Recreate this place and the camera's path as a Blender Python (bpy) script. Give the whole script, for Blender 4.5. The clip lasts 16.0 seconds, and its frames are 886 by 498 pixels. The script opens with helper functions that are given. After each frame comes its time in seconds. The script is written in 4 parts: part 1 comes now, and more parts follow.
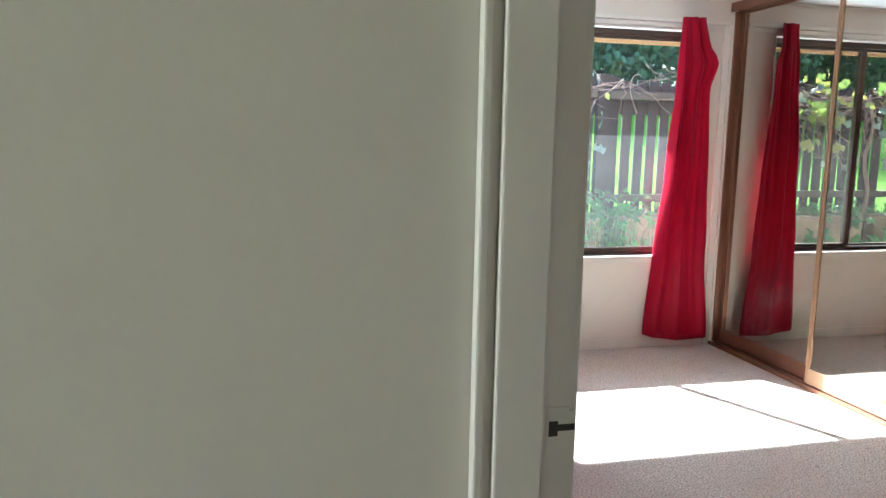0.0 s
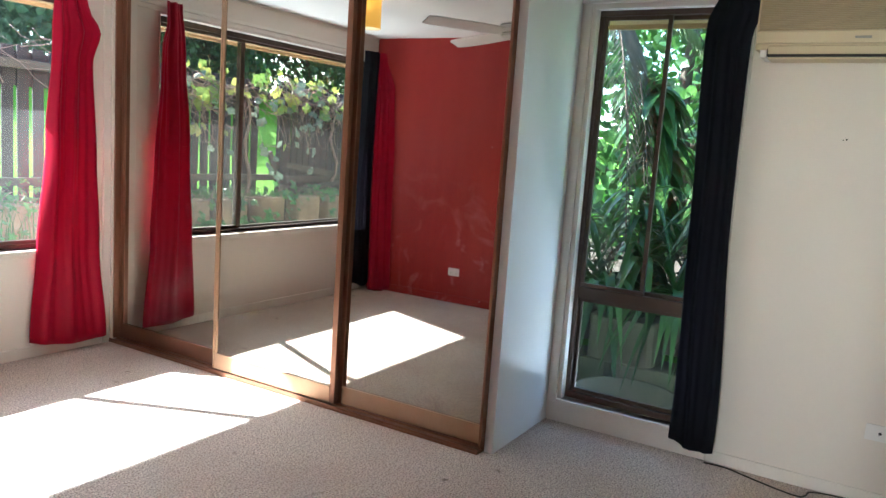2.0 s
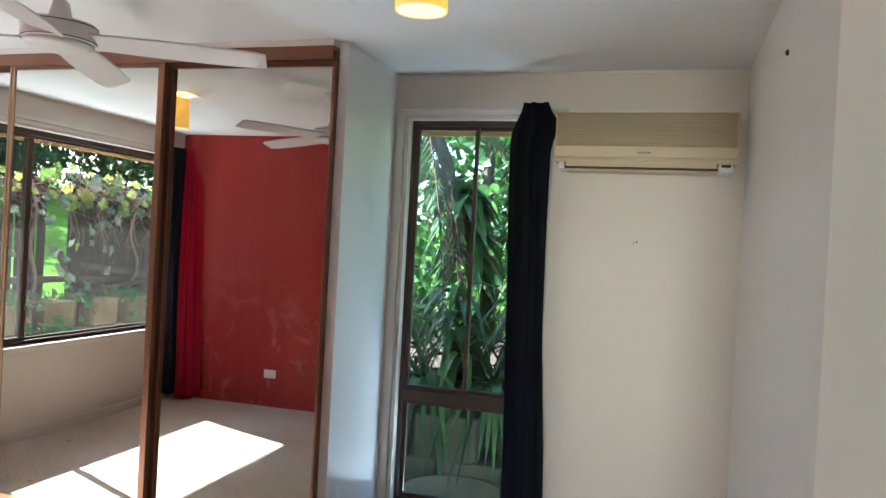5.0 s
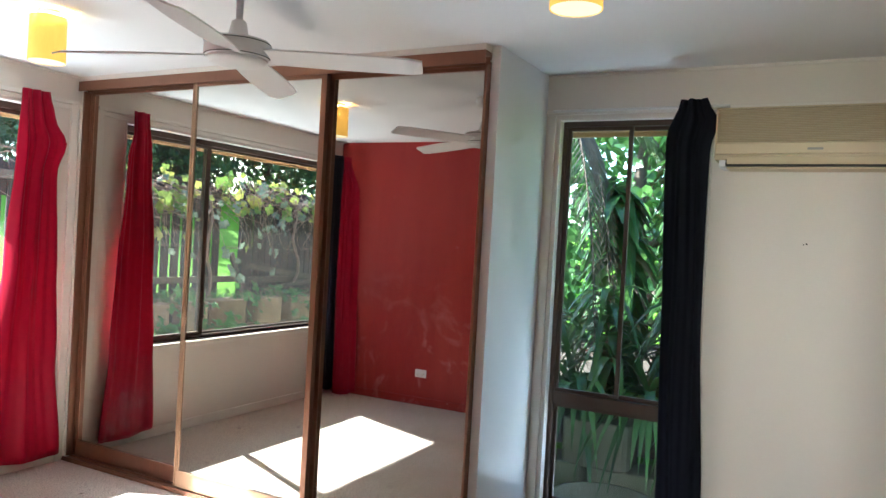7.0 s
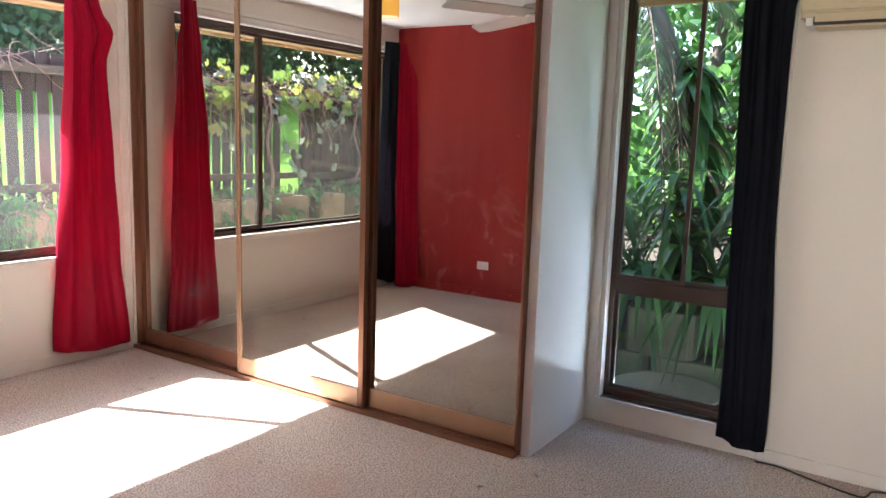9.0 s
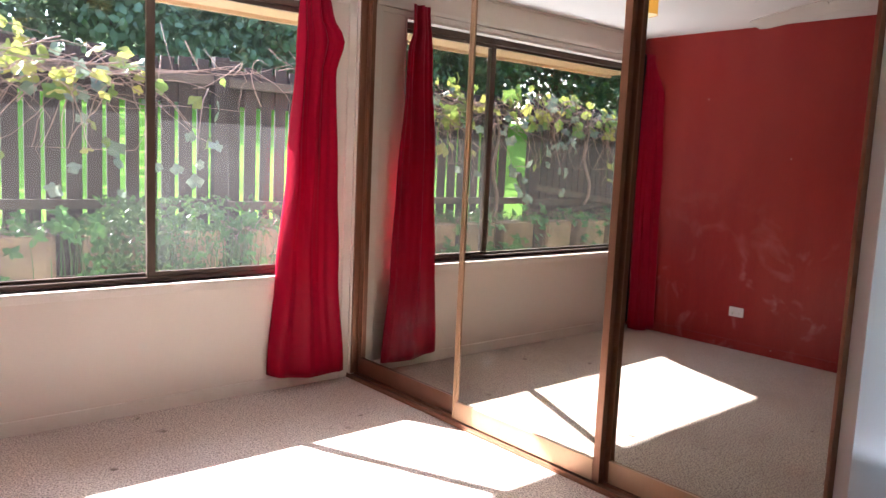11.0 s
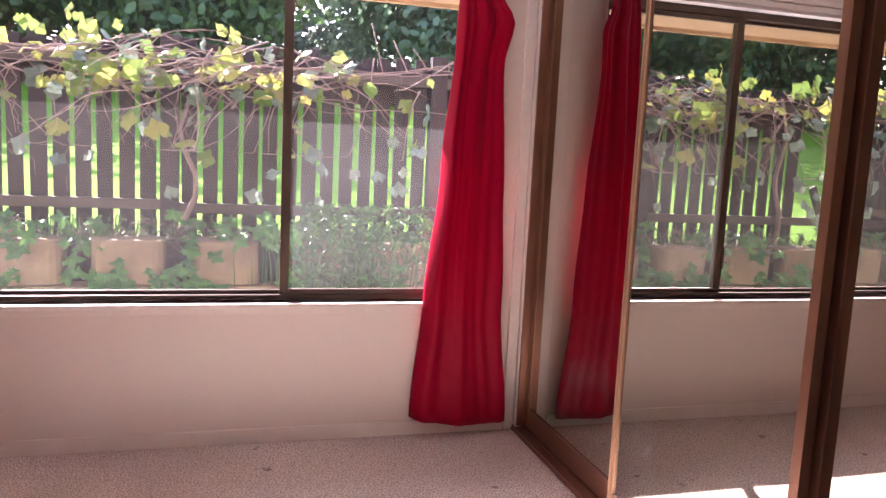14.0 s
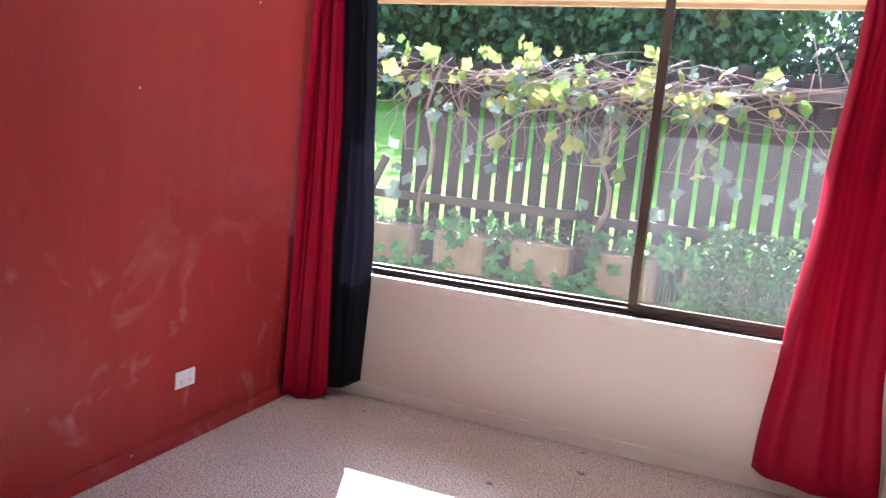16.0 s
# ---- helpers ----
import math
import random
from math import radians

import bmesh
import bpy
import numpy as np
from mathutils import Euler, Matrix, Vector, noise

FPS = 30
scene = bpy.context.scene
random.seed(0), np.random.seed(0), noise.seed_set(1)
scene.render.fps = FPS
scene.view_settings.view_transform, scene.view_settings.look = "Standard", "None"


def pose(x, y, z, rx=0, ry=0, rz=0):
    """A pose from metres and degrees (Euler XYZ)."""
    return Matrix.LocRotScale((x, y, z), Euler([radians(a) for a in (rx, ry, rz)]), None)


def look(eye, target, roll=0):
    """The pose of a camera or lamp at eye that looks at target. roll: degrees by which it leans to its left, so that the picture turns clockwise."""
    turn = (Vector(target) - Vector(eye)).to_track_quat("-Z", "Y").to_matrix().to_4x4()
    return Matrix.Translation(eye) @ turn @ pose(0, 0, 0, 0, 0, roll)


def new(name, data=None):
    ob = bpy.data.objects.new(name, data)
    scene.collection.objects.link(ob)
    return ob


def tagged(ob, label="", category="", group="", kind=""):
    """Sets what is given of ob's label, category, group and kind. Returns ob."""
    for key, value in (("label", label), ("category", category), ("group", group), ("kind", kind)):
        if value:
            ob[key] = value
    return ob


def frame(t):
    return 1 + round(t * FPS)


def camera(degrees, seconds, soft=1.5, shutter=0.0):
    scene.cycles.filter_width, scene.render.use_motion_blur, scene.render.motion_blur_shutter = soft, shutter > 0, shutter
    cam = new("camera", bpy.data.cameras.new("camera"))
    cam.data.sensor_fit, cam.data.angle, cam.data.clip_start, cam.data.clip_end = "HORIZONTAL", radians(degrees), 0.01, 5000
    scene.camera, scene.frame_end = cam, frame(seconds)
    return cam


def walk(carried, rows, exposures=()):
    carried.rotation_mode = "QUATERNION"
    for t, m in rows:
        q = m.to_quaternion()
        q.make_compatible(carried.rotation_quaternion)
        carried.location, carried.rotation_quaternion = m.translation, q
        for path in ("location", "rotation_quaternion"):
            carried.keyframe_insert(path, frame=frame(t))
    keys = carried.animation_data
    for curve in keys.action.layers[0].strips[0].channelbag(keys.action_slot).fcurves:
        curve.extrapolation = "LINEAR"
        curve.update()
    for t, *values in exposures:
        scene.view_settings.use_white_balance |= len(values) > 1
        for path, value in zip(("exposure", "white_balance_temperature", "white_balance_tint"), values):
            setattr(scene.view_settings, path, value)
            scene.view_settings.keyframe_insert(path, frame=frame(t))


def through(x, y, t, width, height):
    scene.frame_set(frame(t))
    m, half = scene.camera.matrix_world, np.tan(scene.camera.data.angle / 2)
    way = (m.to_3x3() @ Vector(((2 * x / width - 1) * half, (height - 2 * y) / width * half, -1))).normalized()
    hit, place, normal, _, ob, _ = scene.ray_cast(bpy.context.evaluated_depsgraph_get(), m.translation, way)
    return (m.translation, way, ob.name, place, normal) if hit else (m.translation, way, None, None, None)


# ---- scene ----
cam = camera(61.6, 16.0)

PATH = [
    (0, (-3.186, -4.604, 1.439), (-2.707, -2.685, 1.141), 1.1),
    (0.5, (-3.151, -4.474, 1.428), (-2.155, -2.766, 1.121), 2.7),
    (1, (-3.109, -4.455, 1.425), (-1.833, -2.945, 1.12), 3.7),
    (1.5, (-3.075, -4.378, 1.436), (-1.596, -3.064, 1.146), 4.1),
    (2, (-3.046, -4.317, 1.433), (-1.345, -3.302, 1.159), 4.0),
    (2.5, (-3.045, -4.327, 1.44), (-1.277, -3.441, 1.143), 3.8),
    (3, (-3.039, -4.325, 1.463), (-1.212, -3.558, 1.196), 2.8),
    (3.5, (-3.043, -4.266, 1.496), (-1.134, -3.693, 1.333), 2.5),
    (3.7, (-3.043, -4.255, 1.483), (-1.115, -3.731, 1.401), 3.2),
    (5.8, (-3.065, -4.255, 1.538), (-1.18, -3.59, 1.604), 3.7),
    (6, (-3.072, -4.246, 1.538), (-1.215, -3.507, 1.608), 3.9),
    (6.5, (-3.079, -4.237, 1.539), (-1.275, -3.376, 1.599), 3.5),
    (7, (-3.069, -4.243, 1.503), (-1.304, -3.303, 1.482), 3.2),
    (7.5, (-3.046, -4.254, 1.432), (-1.33, -3.239, 1.271), 2.8),
    (8, (-3.039, -4.277, 1.399), (-1.361, -3.221, 1.133), 2.3),
    (8.2, (-3.034, -4.281, 1.399), (-1.363, -3.22, 1.111), 2.2),
    (10.3, (-2.601, -3.938, 1.457), (-1.003, -2.762, 1.204), 1.5),
    (10.5, (-2.582, -3.87, 1.437), (-1.058, -2.599, 1.189), 1.4),
    (11, (-2.484, -3.719, 1.34), (-1.197, -2.207, 1.1), 2.6),
    (11.5, (-2.407, -3.531, 1.351), (-1.341, -1.855, 1.114), 3.7),
    (12, (-2.332, -3.449, 1.351), (-1.451, -1.667, 1.136), 2.9),
    (12.5, (-2.16, -3.465, 1.358), (-1.472, -1.596, 1.175), 2.5),
    (13, (-1.921, -3.482, 1.363), (-1.336, -1.579, 1.176), 3.0),
    (13.5, (-1.679, -3.433, 1.35), (-1.083, -1.537, 1.124), 2.9),
    (14, (-1.417, -3.378, 1.362), (-0.875, -1.469, 1.107), 2.8),
    (14.5, (-1.167, -3.431, 1.373), (-0.79, -1.484, 1.119), 2.7),
    (15, (-0.974, -3.477, 1.367), (-0.832, -1.497, 1.121), 3.4),
    (15.5, (-0.848, -3.419, 1.337), (-1.13, -1.454, 1.091), 4.7),
    (16, (-0.777, -3.393, 1.345), (-1.508, -1.552, 1.07), 5.2),
]
walk(cam, [(t, look(e, g, r)) for t, e, g, r in PATH], [
    (0, 3.42, 5250, 2), (2.0, 3.43, 5450, 2), (6.5, 3.34, 5450, 2), (8.2, 3.4, 5450, 2), (10.3, 3.48, 6850, 31), (10.7, 3.38, 6650, 28), (11.4, 3.15, 5350, 4), (12.0, 3.1, 5500, 6), (12.5, 3.1, 6400, 30),
    (13.5, 3.1, 6250, 36), (14.5, 3.1, 6150, 33), (15.0, 3.12, 5950, 27), (15.5, 3.2, 5600, 11), (16, 3.3, 5500, 18)])

# ---- world, sun, lamps ----
SUN_DIR = Vector((0.444, -1.0, -0.83)).normalized()
world = bpy.data.worlds.new("world")
scene.world = world
world.use_nodes = True
wn = world.node_tree
sky = wn.nodes.new("ShaderNodeTexSky")
sky.sky_type = "NISHITA"
sky.sun_disc = False
sky.sun_elevation = math.asin(-SUN_DIR.z)
sky.sun_rotation = math.atan2(-SUN_DIR.x, -SUN_DIR.y)
sky.air_density, sky.dust_density, sky.ozone_density = 1.0, 1.5, 1.0
wn.links.new(sky.outputs[0], wn.nodes["Background"].inputs[0])
wn.nodes["Background"].inputs[1].default_value = 0.15

sun_data = bpy.data.lights.new("sun", "SUN")
sun_data.energy, sun_data.angle, sun_data.color = 5.0, radians(0.5), (1.0, 0.95, 0.87)
sun = new("sun", sun_data)
sun.matrix_world = look((-3, 8, 8), Vector((-3, 8, 8)) + SUN_DIR)


def fill_lamp(name, eye, target, wide, high, power, colour=(0.93, 0.97, 1.0), spread=180):
    """An added area lamp that fills in for daylight near an opening."""
    d = bpy.data.lights.new(name, "AREA")
    d.shape, d.size, d.size_y, d.energy, d.color, d.spread = "RECTANGLE", wide, high, power, colour, radians(spread)
    new(name, d).matrix_world = look(eye, target)


# Added narrow beam from the unseen corridor end that brightens the east wall.
fill_lamp("corridor_daylight", (-7.38, -4.30, 1.35), (-3, -4.27, 1.30), 0.9, 1.7, 1.35, (1.0, 0.89, 0.77), spread=45)
# Added lamp low outside, hidden below the sill, tilted up to fill the room.
fill_lamp("window_daylight", (-1.47, 0.90, 0.09), (-1.47, 0.50, 1.01), 2.6, 0.98, 11, spread=140)
# Added bluish lamp under the low sill that brightens the wardrobe end panel.
fill_lamp("side_window_daylight", (0.95, -3.27, 0.03), (0.55, -3.27, 1.0), 0.7, 0.2, 2.6, (0.80, 0.90, 1.0))


# ---- materials ----
def mat(name, base, rough=0.6, metal=0.0, second=None, scale=4.0, amount=0.5, grain=120.0, bump=0.1, dist=0.002, stretch=(1, 1, 1), spec=0.5, island=0.0):
    """A painted, woven or mineral surface: two colours mixed by broad and fine noise, with a fine relief."""
    m = bpy.data.materials.new(name)
    m.use_nodes = True
    n, l = m.node_tree.nodes, m.node_tree.links
    b = n["Principled BSDF"]
    b.inputs["Roughness"].default_value = rough
    b.inputs["Metallic"].default_value = metal
    b.inputs["Specular IOR Level"].default_value = spec
    co = n.new("ShaderNodeTexCoord")
    mp = n.new("ShaderNodeMapping")
    mp.inputs["Scale"].default_value = stretch
    l.new(co.outputs["Object"], mp.inputs[0])
    broad = n.new("ShaderNodeTexNoise")
    broad.inputs["Scale"].default_value, broad.inputs["Detail"].default_value = scale, 6
    fine = n.new("ShaderNodeTexNoise")
    fine.inputs["Scale"].default_value, fine.inputs["Detail"].default_value = grain, 3
    l.new(mp.outputs[0], broad.inputs["Vector"])
    l.new(mp.outputs[0], fine.inputs["Vector"])
    add = n.new("ShaderNodeMath")
    add.operation = "MULTIPLY_ADD"
    add.inputs[1].default_value = 0.45
    l.new(fine.outputs[0], add.inputs[0])
    l.new(broad.outputs[0], add.inputs[2])
    ramp = n.new("ShaderNodeMapRange")
    ramp.inputs["From Min"].default_value, ramp.inputs["From Max"].default_value = 0.5, 0.95
    ramp.inputs["To Max"].default_value = amount
    l.new(add.outputs[0], ramp.inputs[0])
    mix = n.new("ShaderNodeMix")
    mix.data_type = "RGBA"
    mix.inputs["A"].default_value = (*base, 1)
    mix.inputs["B"].default_value = (*(second or [c * 0.8 for c in base]), 1)
    l.new(ramp.outputs[0], mix.inputs["Factor"])
    out = mix.outputs["Result"]
    if island:
        geo = n.new("ShaderNodeNewGeometry")
        info = n.new("ShaderNodeObjectInfo")
        both = n.new("ShaderNodeMath")
        both.operation = "ADD"
        l.new(geo.outputs["Random Per Island"], both.inputs[0])
        l.new(info.outputs["Random"], both.inputs[1])
        mr = n.new("ShaderNodeMapRange")
        mr.inputs["From Max"].default_value = 2
        mr.inputs["To Min"].default_value, mr.inputs["To Max"].default_value = 1 - island, 1 + island
        l.new(both.outputs[0], mr.inputs[0])
        hsv = n.new("ShaderNodeHueSaturation")
        l.new(out, hsv.inputs["Color"])
        l.new(mr.outputs[0], hsv.inputs["Value"])
        out = hsv.outputs[0]
    l.new(out, b.inputs["Base Color"])
    if bump:
        bp = n.new("ShaderNodeBump")
        bp.inputs["Strength"].default_value, bp.inputs["Distance"].default_value = bump, dist
        l.new(fine.outputs[0], bp.inputs["Height"])
        l.new(bp.outputs[0], b.inputs["Normal"])
    return m


def carpet_mat(name):
    """Cut pile: pale tufts with dark gaps between them, broad soiling and a few spots."""
    m = bpy.data.materials.new(name)
    m.use_nodes = True
    n, l = m.node_tree.nodes, m.node_tree.links
    b = n["Principled BSDF"]
    b.inputs["Roughness"].default_value = 0.95
    b.inputs["Specular IOR Level"].default_value = 0.1
    b.inputs["Sheen Weight"].default_value = 0.2
    co = n.new("ShaderNodeTexCoord")

    def tex(scale, detail, lo, hi):
        t_ = n.new("ShaderNodeTexNoise")
        t_.inputs["Scale"].default_value, t_.inputs["Detail"].default_value = scale, detail
        l.new(co.outputs["Object"], t_.inputs["Vector"])
        r_ = n.new("ShaderNodeMapRange")
        r_.inputs["From Min"].default_value, r_.inputs["From Max"].default_value = lo, hi
        l.new(t_.outputs[0], r_.inputs[0])
        return r_.outputs[0]

    def mix(a, c, f):
        x_ = n.new("ShaderNodeMix")
        x_.data_type = "RGBA"
        if isinstance(a, tuple):
            x_.inputs["A"].default_value = a
        else:
            l.new(a, x_.inputs["A"])
        x_.inputs["B"].default_value = c
        l.new(f, x_.inputs["Factor"])
        return x_.outputs["Result"]
    tuft = tex(135, 5, 0.34, 0.58)
    c1 = mix((0.16, 0.115, 0.09, 1), (0.80, 0.70, 0.62, 1), tuft)
    mottle = n.new("ShaderNodeMath")
    mottle.operation = "MULTIPLY"
    mottle.inputs[1].default_value = 0.3
    l.new(tex(34, 5, 0.5, 0.68), mottle.inputs[0])
    c1 = mix(c1, (0.27, 0.20, 0.16, 1), mottle.outputs[0])
    broad = tex(1.4, 5, 0.45, 0.75)
    half = n.new("ShaderNodeMath")
    half.operation = "MULTIPLY"
    half.inputs[1].default_value = 0.62
    l.new(broad, half.inputs[0])
    c2 = mix(c1, (0.40, 0.30, 0.245, 1), half.outputs[0])
    spot = tex(9, 2, 0.70, 0.76)
    c3 = mix(c2, (0.16, 0.115, 0.09, 1), spot)
    l.new(c3, b.inputs["Base Color"])
    bp = n.new("ShaderNodeBump")
    bp.inputs["Strength"].default_value, bp.inputs["Distance"].default_value = 0.45, 0.005
    l.new(tuft, bp.inputs["Height"])
    l.new(bp.outputs[0], b.inputs["Normal"])
    return m


def red_mat(name):
    """Dark red wall paint with roller marks, pale wiped smears low down and small chips."""
    m = mat(name, (0.285, 0.0125, 0.013), 0.45, spec=0.35, second=(0.38, 0.04, 0.032), scale=3.0, amount=0.55, grain=60, bump=0.1, stretch=(1, 1.6, 0.22))
    n, l = m.node_tree.nodes, m.node_tree.links
    b = n["Principled BSDF"]
    under = b.inputs["Base Color"].links[0].from_socket
    co = n.new("ShaderNodeTexCoord")
    sm = n.new("ShaderNodeTexNoise")
    sm.inputs["Scale"].default_value, sm.inputs["Detail"].default_value, sm.inputs["Distortion"].default_value = 2.6, 6, 2.5
    l.new(co.outputs["Object"], sm.inputs["Vector"])
    band = n.new("ShaderNodeMapRange")
    band.inputs["From Min"].default_value, band.inputs["From Max"].default_value = 0.56, 0.74
    band.inputs["To Max"].default_value = 1.0
    l.new(sm.outputs[0], band.inputs[0])
    sep = n.new("ShaderNodeSeparateXYZ")
    l.new(co.outputs["Object"], sep.inputs[0])
    low = n.new("ShaderNodeMapRange")
    low.inputs["From Min"].default_value, low.inputs["From Max"].default_value = 1.25, 0.5
    l.new(sep.outputs["Z"], low.inputs[0])
    mul = n.new("ShaderNodeMath")
    mul.operation = "MULTIPLY"
    l.new(band.outputs[0], mul.inputs[0])
    l.new(low.outputs[0], mul.inputs[1])
    m1 = n.new("ShaderNodeMix")
    m1.data_type = "RGBA"
    l.new(mul.outputs[0], m1.inputs["Factor"])
    l.new(under, m1.inputs["A"])
    m1.inputs["B"].default_value = (0.42, 0.15, 0.13, 1)
    vo = n.new("ShaderNodeTexNoise")
    vo.inputs["Scale"].default_value, vo.inputs["Detail"].default_value = 16, 1
    l.new(co.outputs["Object"], vo.inputs["Vector"])
    chip = n.new("ShaderNodeMapRange")
    chip.inputs["From Min"].default_value, chip.inputs["From Max"].default_value = 0.835, 0.84
    l.new(vo.outputs[0], chip.inputs[0])
    m2 = n.new("ShaderNodeMix")
    m2.data_type = "RGBA"
    l.new(chip.outputs[0], m2.inputs["Factor"])
    l.new(m1.outputs["Result"], m2.inputs["A"])
    m2.inputs["B"].default_value = (0.6, 0.5, 0.45, 1)
    l.new(m2.outputs["Result"], b.inputs["Base Color"])
    return m


def cloth_mat(name, base, second, lit, amount, rough=0.6):
    """Thin woven cloth: part of the light that falls on its far side comes through."""
    m = mat(name, base, rough, spec=0.12, second=second, scale=4, amount=0.5, grain=500, bump=0.15, dist=0.001, stretch=(1, 1, 0.3))
    n, l = m.node_tree.nodes, m.node_tree.links
    b = n["Principled BSDF"]
    tr = n.new("ShaderNodeBsdfTranslucent")
    tr.inputs[0].default_value = (*lit, 1)
    ms = n.new("ShaderNodeMixShader")
    ms.inputs[0].default_value = amount
    l.new(b.outputs[0], ms.inputs[1])
    l.new(tr.outputs[0], ms.inputs[2])
    l.new(ms.outputs[0], n["Material Output"].inputs["Surface"])
    return m


def leaf_mat(name, low, high, gloss=0.45, through=0.35):
    """Leaves: each its own tone, letting part of the light through."""
    m = bpy.data.materials.new(name)
    m.use_nodes = True
    n, l = m.node_tree.nodes, m.node_tree.links
    b = n["Principled BSDF"]
    b.inputs["Roughness"].default_value = gloss
    geo = n.new("ShaderNodeNewGeometry")
    mix = n.new("ShaderNodeMix")
    mix.data_type = "RGBA"
    mix.inputs["A"].default_value, mix.inputs["B"].default_value = (*low, 1), (*high, 1)
    l.new(geo.outputs["Random Per Island"], mix.inputs["Factor"])
    l.new(mix.outputs["Result"], b.inputs["Base Color"])
    tr = n.new("ShaderNodeBsdfTranslucent")
    l.new(mix.outputs["Result"], tr.inputs["Color"])
    ms = n.new("ShaderNodeMixShader")
    ms.inputs[0].default_value = through
    l.new(b.outputs[0], ms.inputs[1])
    l.new(tr.outputs[0], ms.inputs[2])
    l.new(ms.outputs[0], n["Material Output"].inputs["Surface"])
    return m


def glass_mat(name, dust=0.0):
    """Clear window glass with a thin uneven film of dust."""
    m = bpy.data.materials.new(name)
    m.use_nodes = True
    n, l = m.node_tree.nodes, m.node_tree.links
    n.remove(n["Principled BSDF"])
    tr = n.new("ShaderNodeBsdfTransparent")
    tr.inputs[0].default_value = (0.72, 0.74, 0.73, 1)
    gl = n.new("ShaderNodeBsdfGlossy")
    gl.inputs["Roughness"].default_value = 0.02
    fr = n.new("ShaderNodeFresnel")
    fr.inputs[0].default_value = 1.45
    ms = n.new("ShaderNodeMixShader")
    l.new(fr.outputs[0], ms.inputs[0])
    l.new(tr.outputs[0], ms.inputs[1])
    l.new(gl.outputs[0], ms.inputs[2])
    last = ms
    if dust:
        co = n.new("ShaderNodeTexCoord")
        no = n.new("ShaderNodeTexNoise")
        no.inputs["Scale"].default_value, no.inputs["Detail"].default_value = 3.0, 8
        l.new(co.outputs["Object"], no.inputs["Vector"])
        vary = n.new("ShaderNodeMapRange")
        vary.inputs["From Min"].default_value, vary.inputs["From Max"].default_value = 0.3, 0.7
        vary.inputs["To Min"].default_value, vary.inputs["To Max"].default_value = 0.6, 1.3
        l.new(no.outputs[0], vary.inputs[0])
        mul = n.new("ShaderNodeMath")
        mul.operation = "MULTIPLY"
        mul.inputs[0].default_value = dust
        l.new(vary.outputs[0], mul.inputs[1])
        tl = n.new("ShaderNodeBsdfTranslucent")
        tl.inputs[0].default_value = (0.75, 0.75, 0.74, 1)
        m2 = n.new("ShaderNodeMixShader")
        l.new(mul.outputs[0], m2.inputs[0])
        l.new(ms.outputs[0], m2.inputs[1])
        l.new(tl.outputs[0], m2.inputs[2])
        last = m2
    l.new(last.outputs[0], n["Material Output"].inputs["Surface"])
    return m


def clear_mat(name):
    m = bpy.data.materials.new(name)
    m.use_nodes = True
    n, l = m.node_tree.nodes, m.node_tree.links
    n.remove(n["Principled BSDF"])
    tr = n.new("ShaderNodeBsdfTransparent")
    l.new(tr.outputs[0], n["Material Output"].inputs["Surface"])
    return m


def glaze(ob, way):
    """Gives the room-side face of a pane its glossy surface and leaves the others clear."""
    ob.data.materials.append(CLEAR)
    for f in ob.data.polygons:
        f.material_index = 0 if f.normal.dot(Vector(way)) > 0.5 else 1
    ob.visible_shadow = False
    return ob


def mirror_mat(name):
    """Silvered glass with a faint film of dust and wiped smears near its foot."""
    m = bpy.data.materials.new(name)
    m.use_nodes = True
    n, l = m.node_tree.nodes, m.node_tree.links
    b = n["Principled BSDF"]
    b.inputs["Base Color"].default_value = (0.53, 0.512, 0.467, 1)
    b.inputs["Metallic"].default_value = 1
    b.inputs["Roughness"].default_value = 0.0
    df = n.new("ShaderNodeBsdfDiffuse")
    df.inputs[0].default_value = (0.7, 0.7, 0.68, 1)
    co = n.new("ShaderNodeTexCoord")
    mp = n.new("ShaderNodeMapping")
    mp.inputs["Scale"].default_value = (1, 1.6, 2.6)
    mp.inputs["Rotation"].default_value = (0.6, 0, 0)
    l.new(co.outputs["Object"], mp.inputs[0])
    no = n.new("ShaderNodeTexNoise")
    no.inputs["Scale"].default_value, no.inputs["Detail"].default_value, no.inputs["Distortion"].default_value = 2.2, 7, 1.2
    l.new(mp.outputs[0], no.inputs["Vector"])
    mr = n.new("ShaderNodeMapRange")
    mr.inputs["From Min"].default_value, mr.inputs["From Max"].default_value = 0.52, 0.8
    mr.inputs["To Max"].default_value = 0.6
    l.new(no.outputs[0], mr.inputs[0])
    sep = n.new("ShaderNodeSeparateXYZ")
    l.new(co.outputs["Object"], sep.inputs[0])
    low = n.new("ShaderNodeMapRange")
    low.inputs["From Min"].default_value, low.inputs["From Max"].default_value = 0.6, 0.15
    low.inputs["To Max"].default_value = 0.3
    l.new(sep.outputs["Z"], low.inputs[0])
    mul = n.new("ShaderNodeMath")
    mul.operation = "MULTIPLY_ADD"
    mul.inputs[2].default_value = 0.002
    l.new(mr.outputs[0], mul.inputs[0])
    l.new(low.outputs[0], mul.inputs[1])
    ms = n.new("ShaderNodeMixShader")
    l.new(mul.outputs[0], ms.inputs[0])
    l.new(b.outputs[0], ms.inputs[1])
    l.new(df.outputs[0], ms.inputs[2])
    l.new(ms.outputs[0], n["Material Output"].inputs["Surface"])
    return m


def lit_shade(name):
    """Yellow fabric of a lamp shade that glows from the bulb inside."""
    m = mat(name, (0.72, 0.42, 0.08), 0.8, second=(0.58, 0.29, 0.04), scale=14, grain=300, bump=0.2, stretch=(1, 1, 0.1))
    b = m.node_tree.nodes["Principled BSDF"]
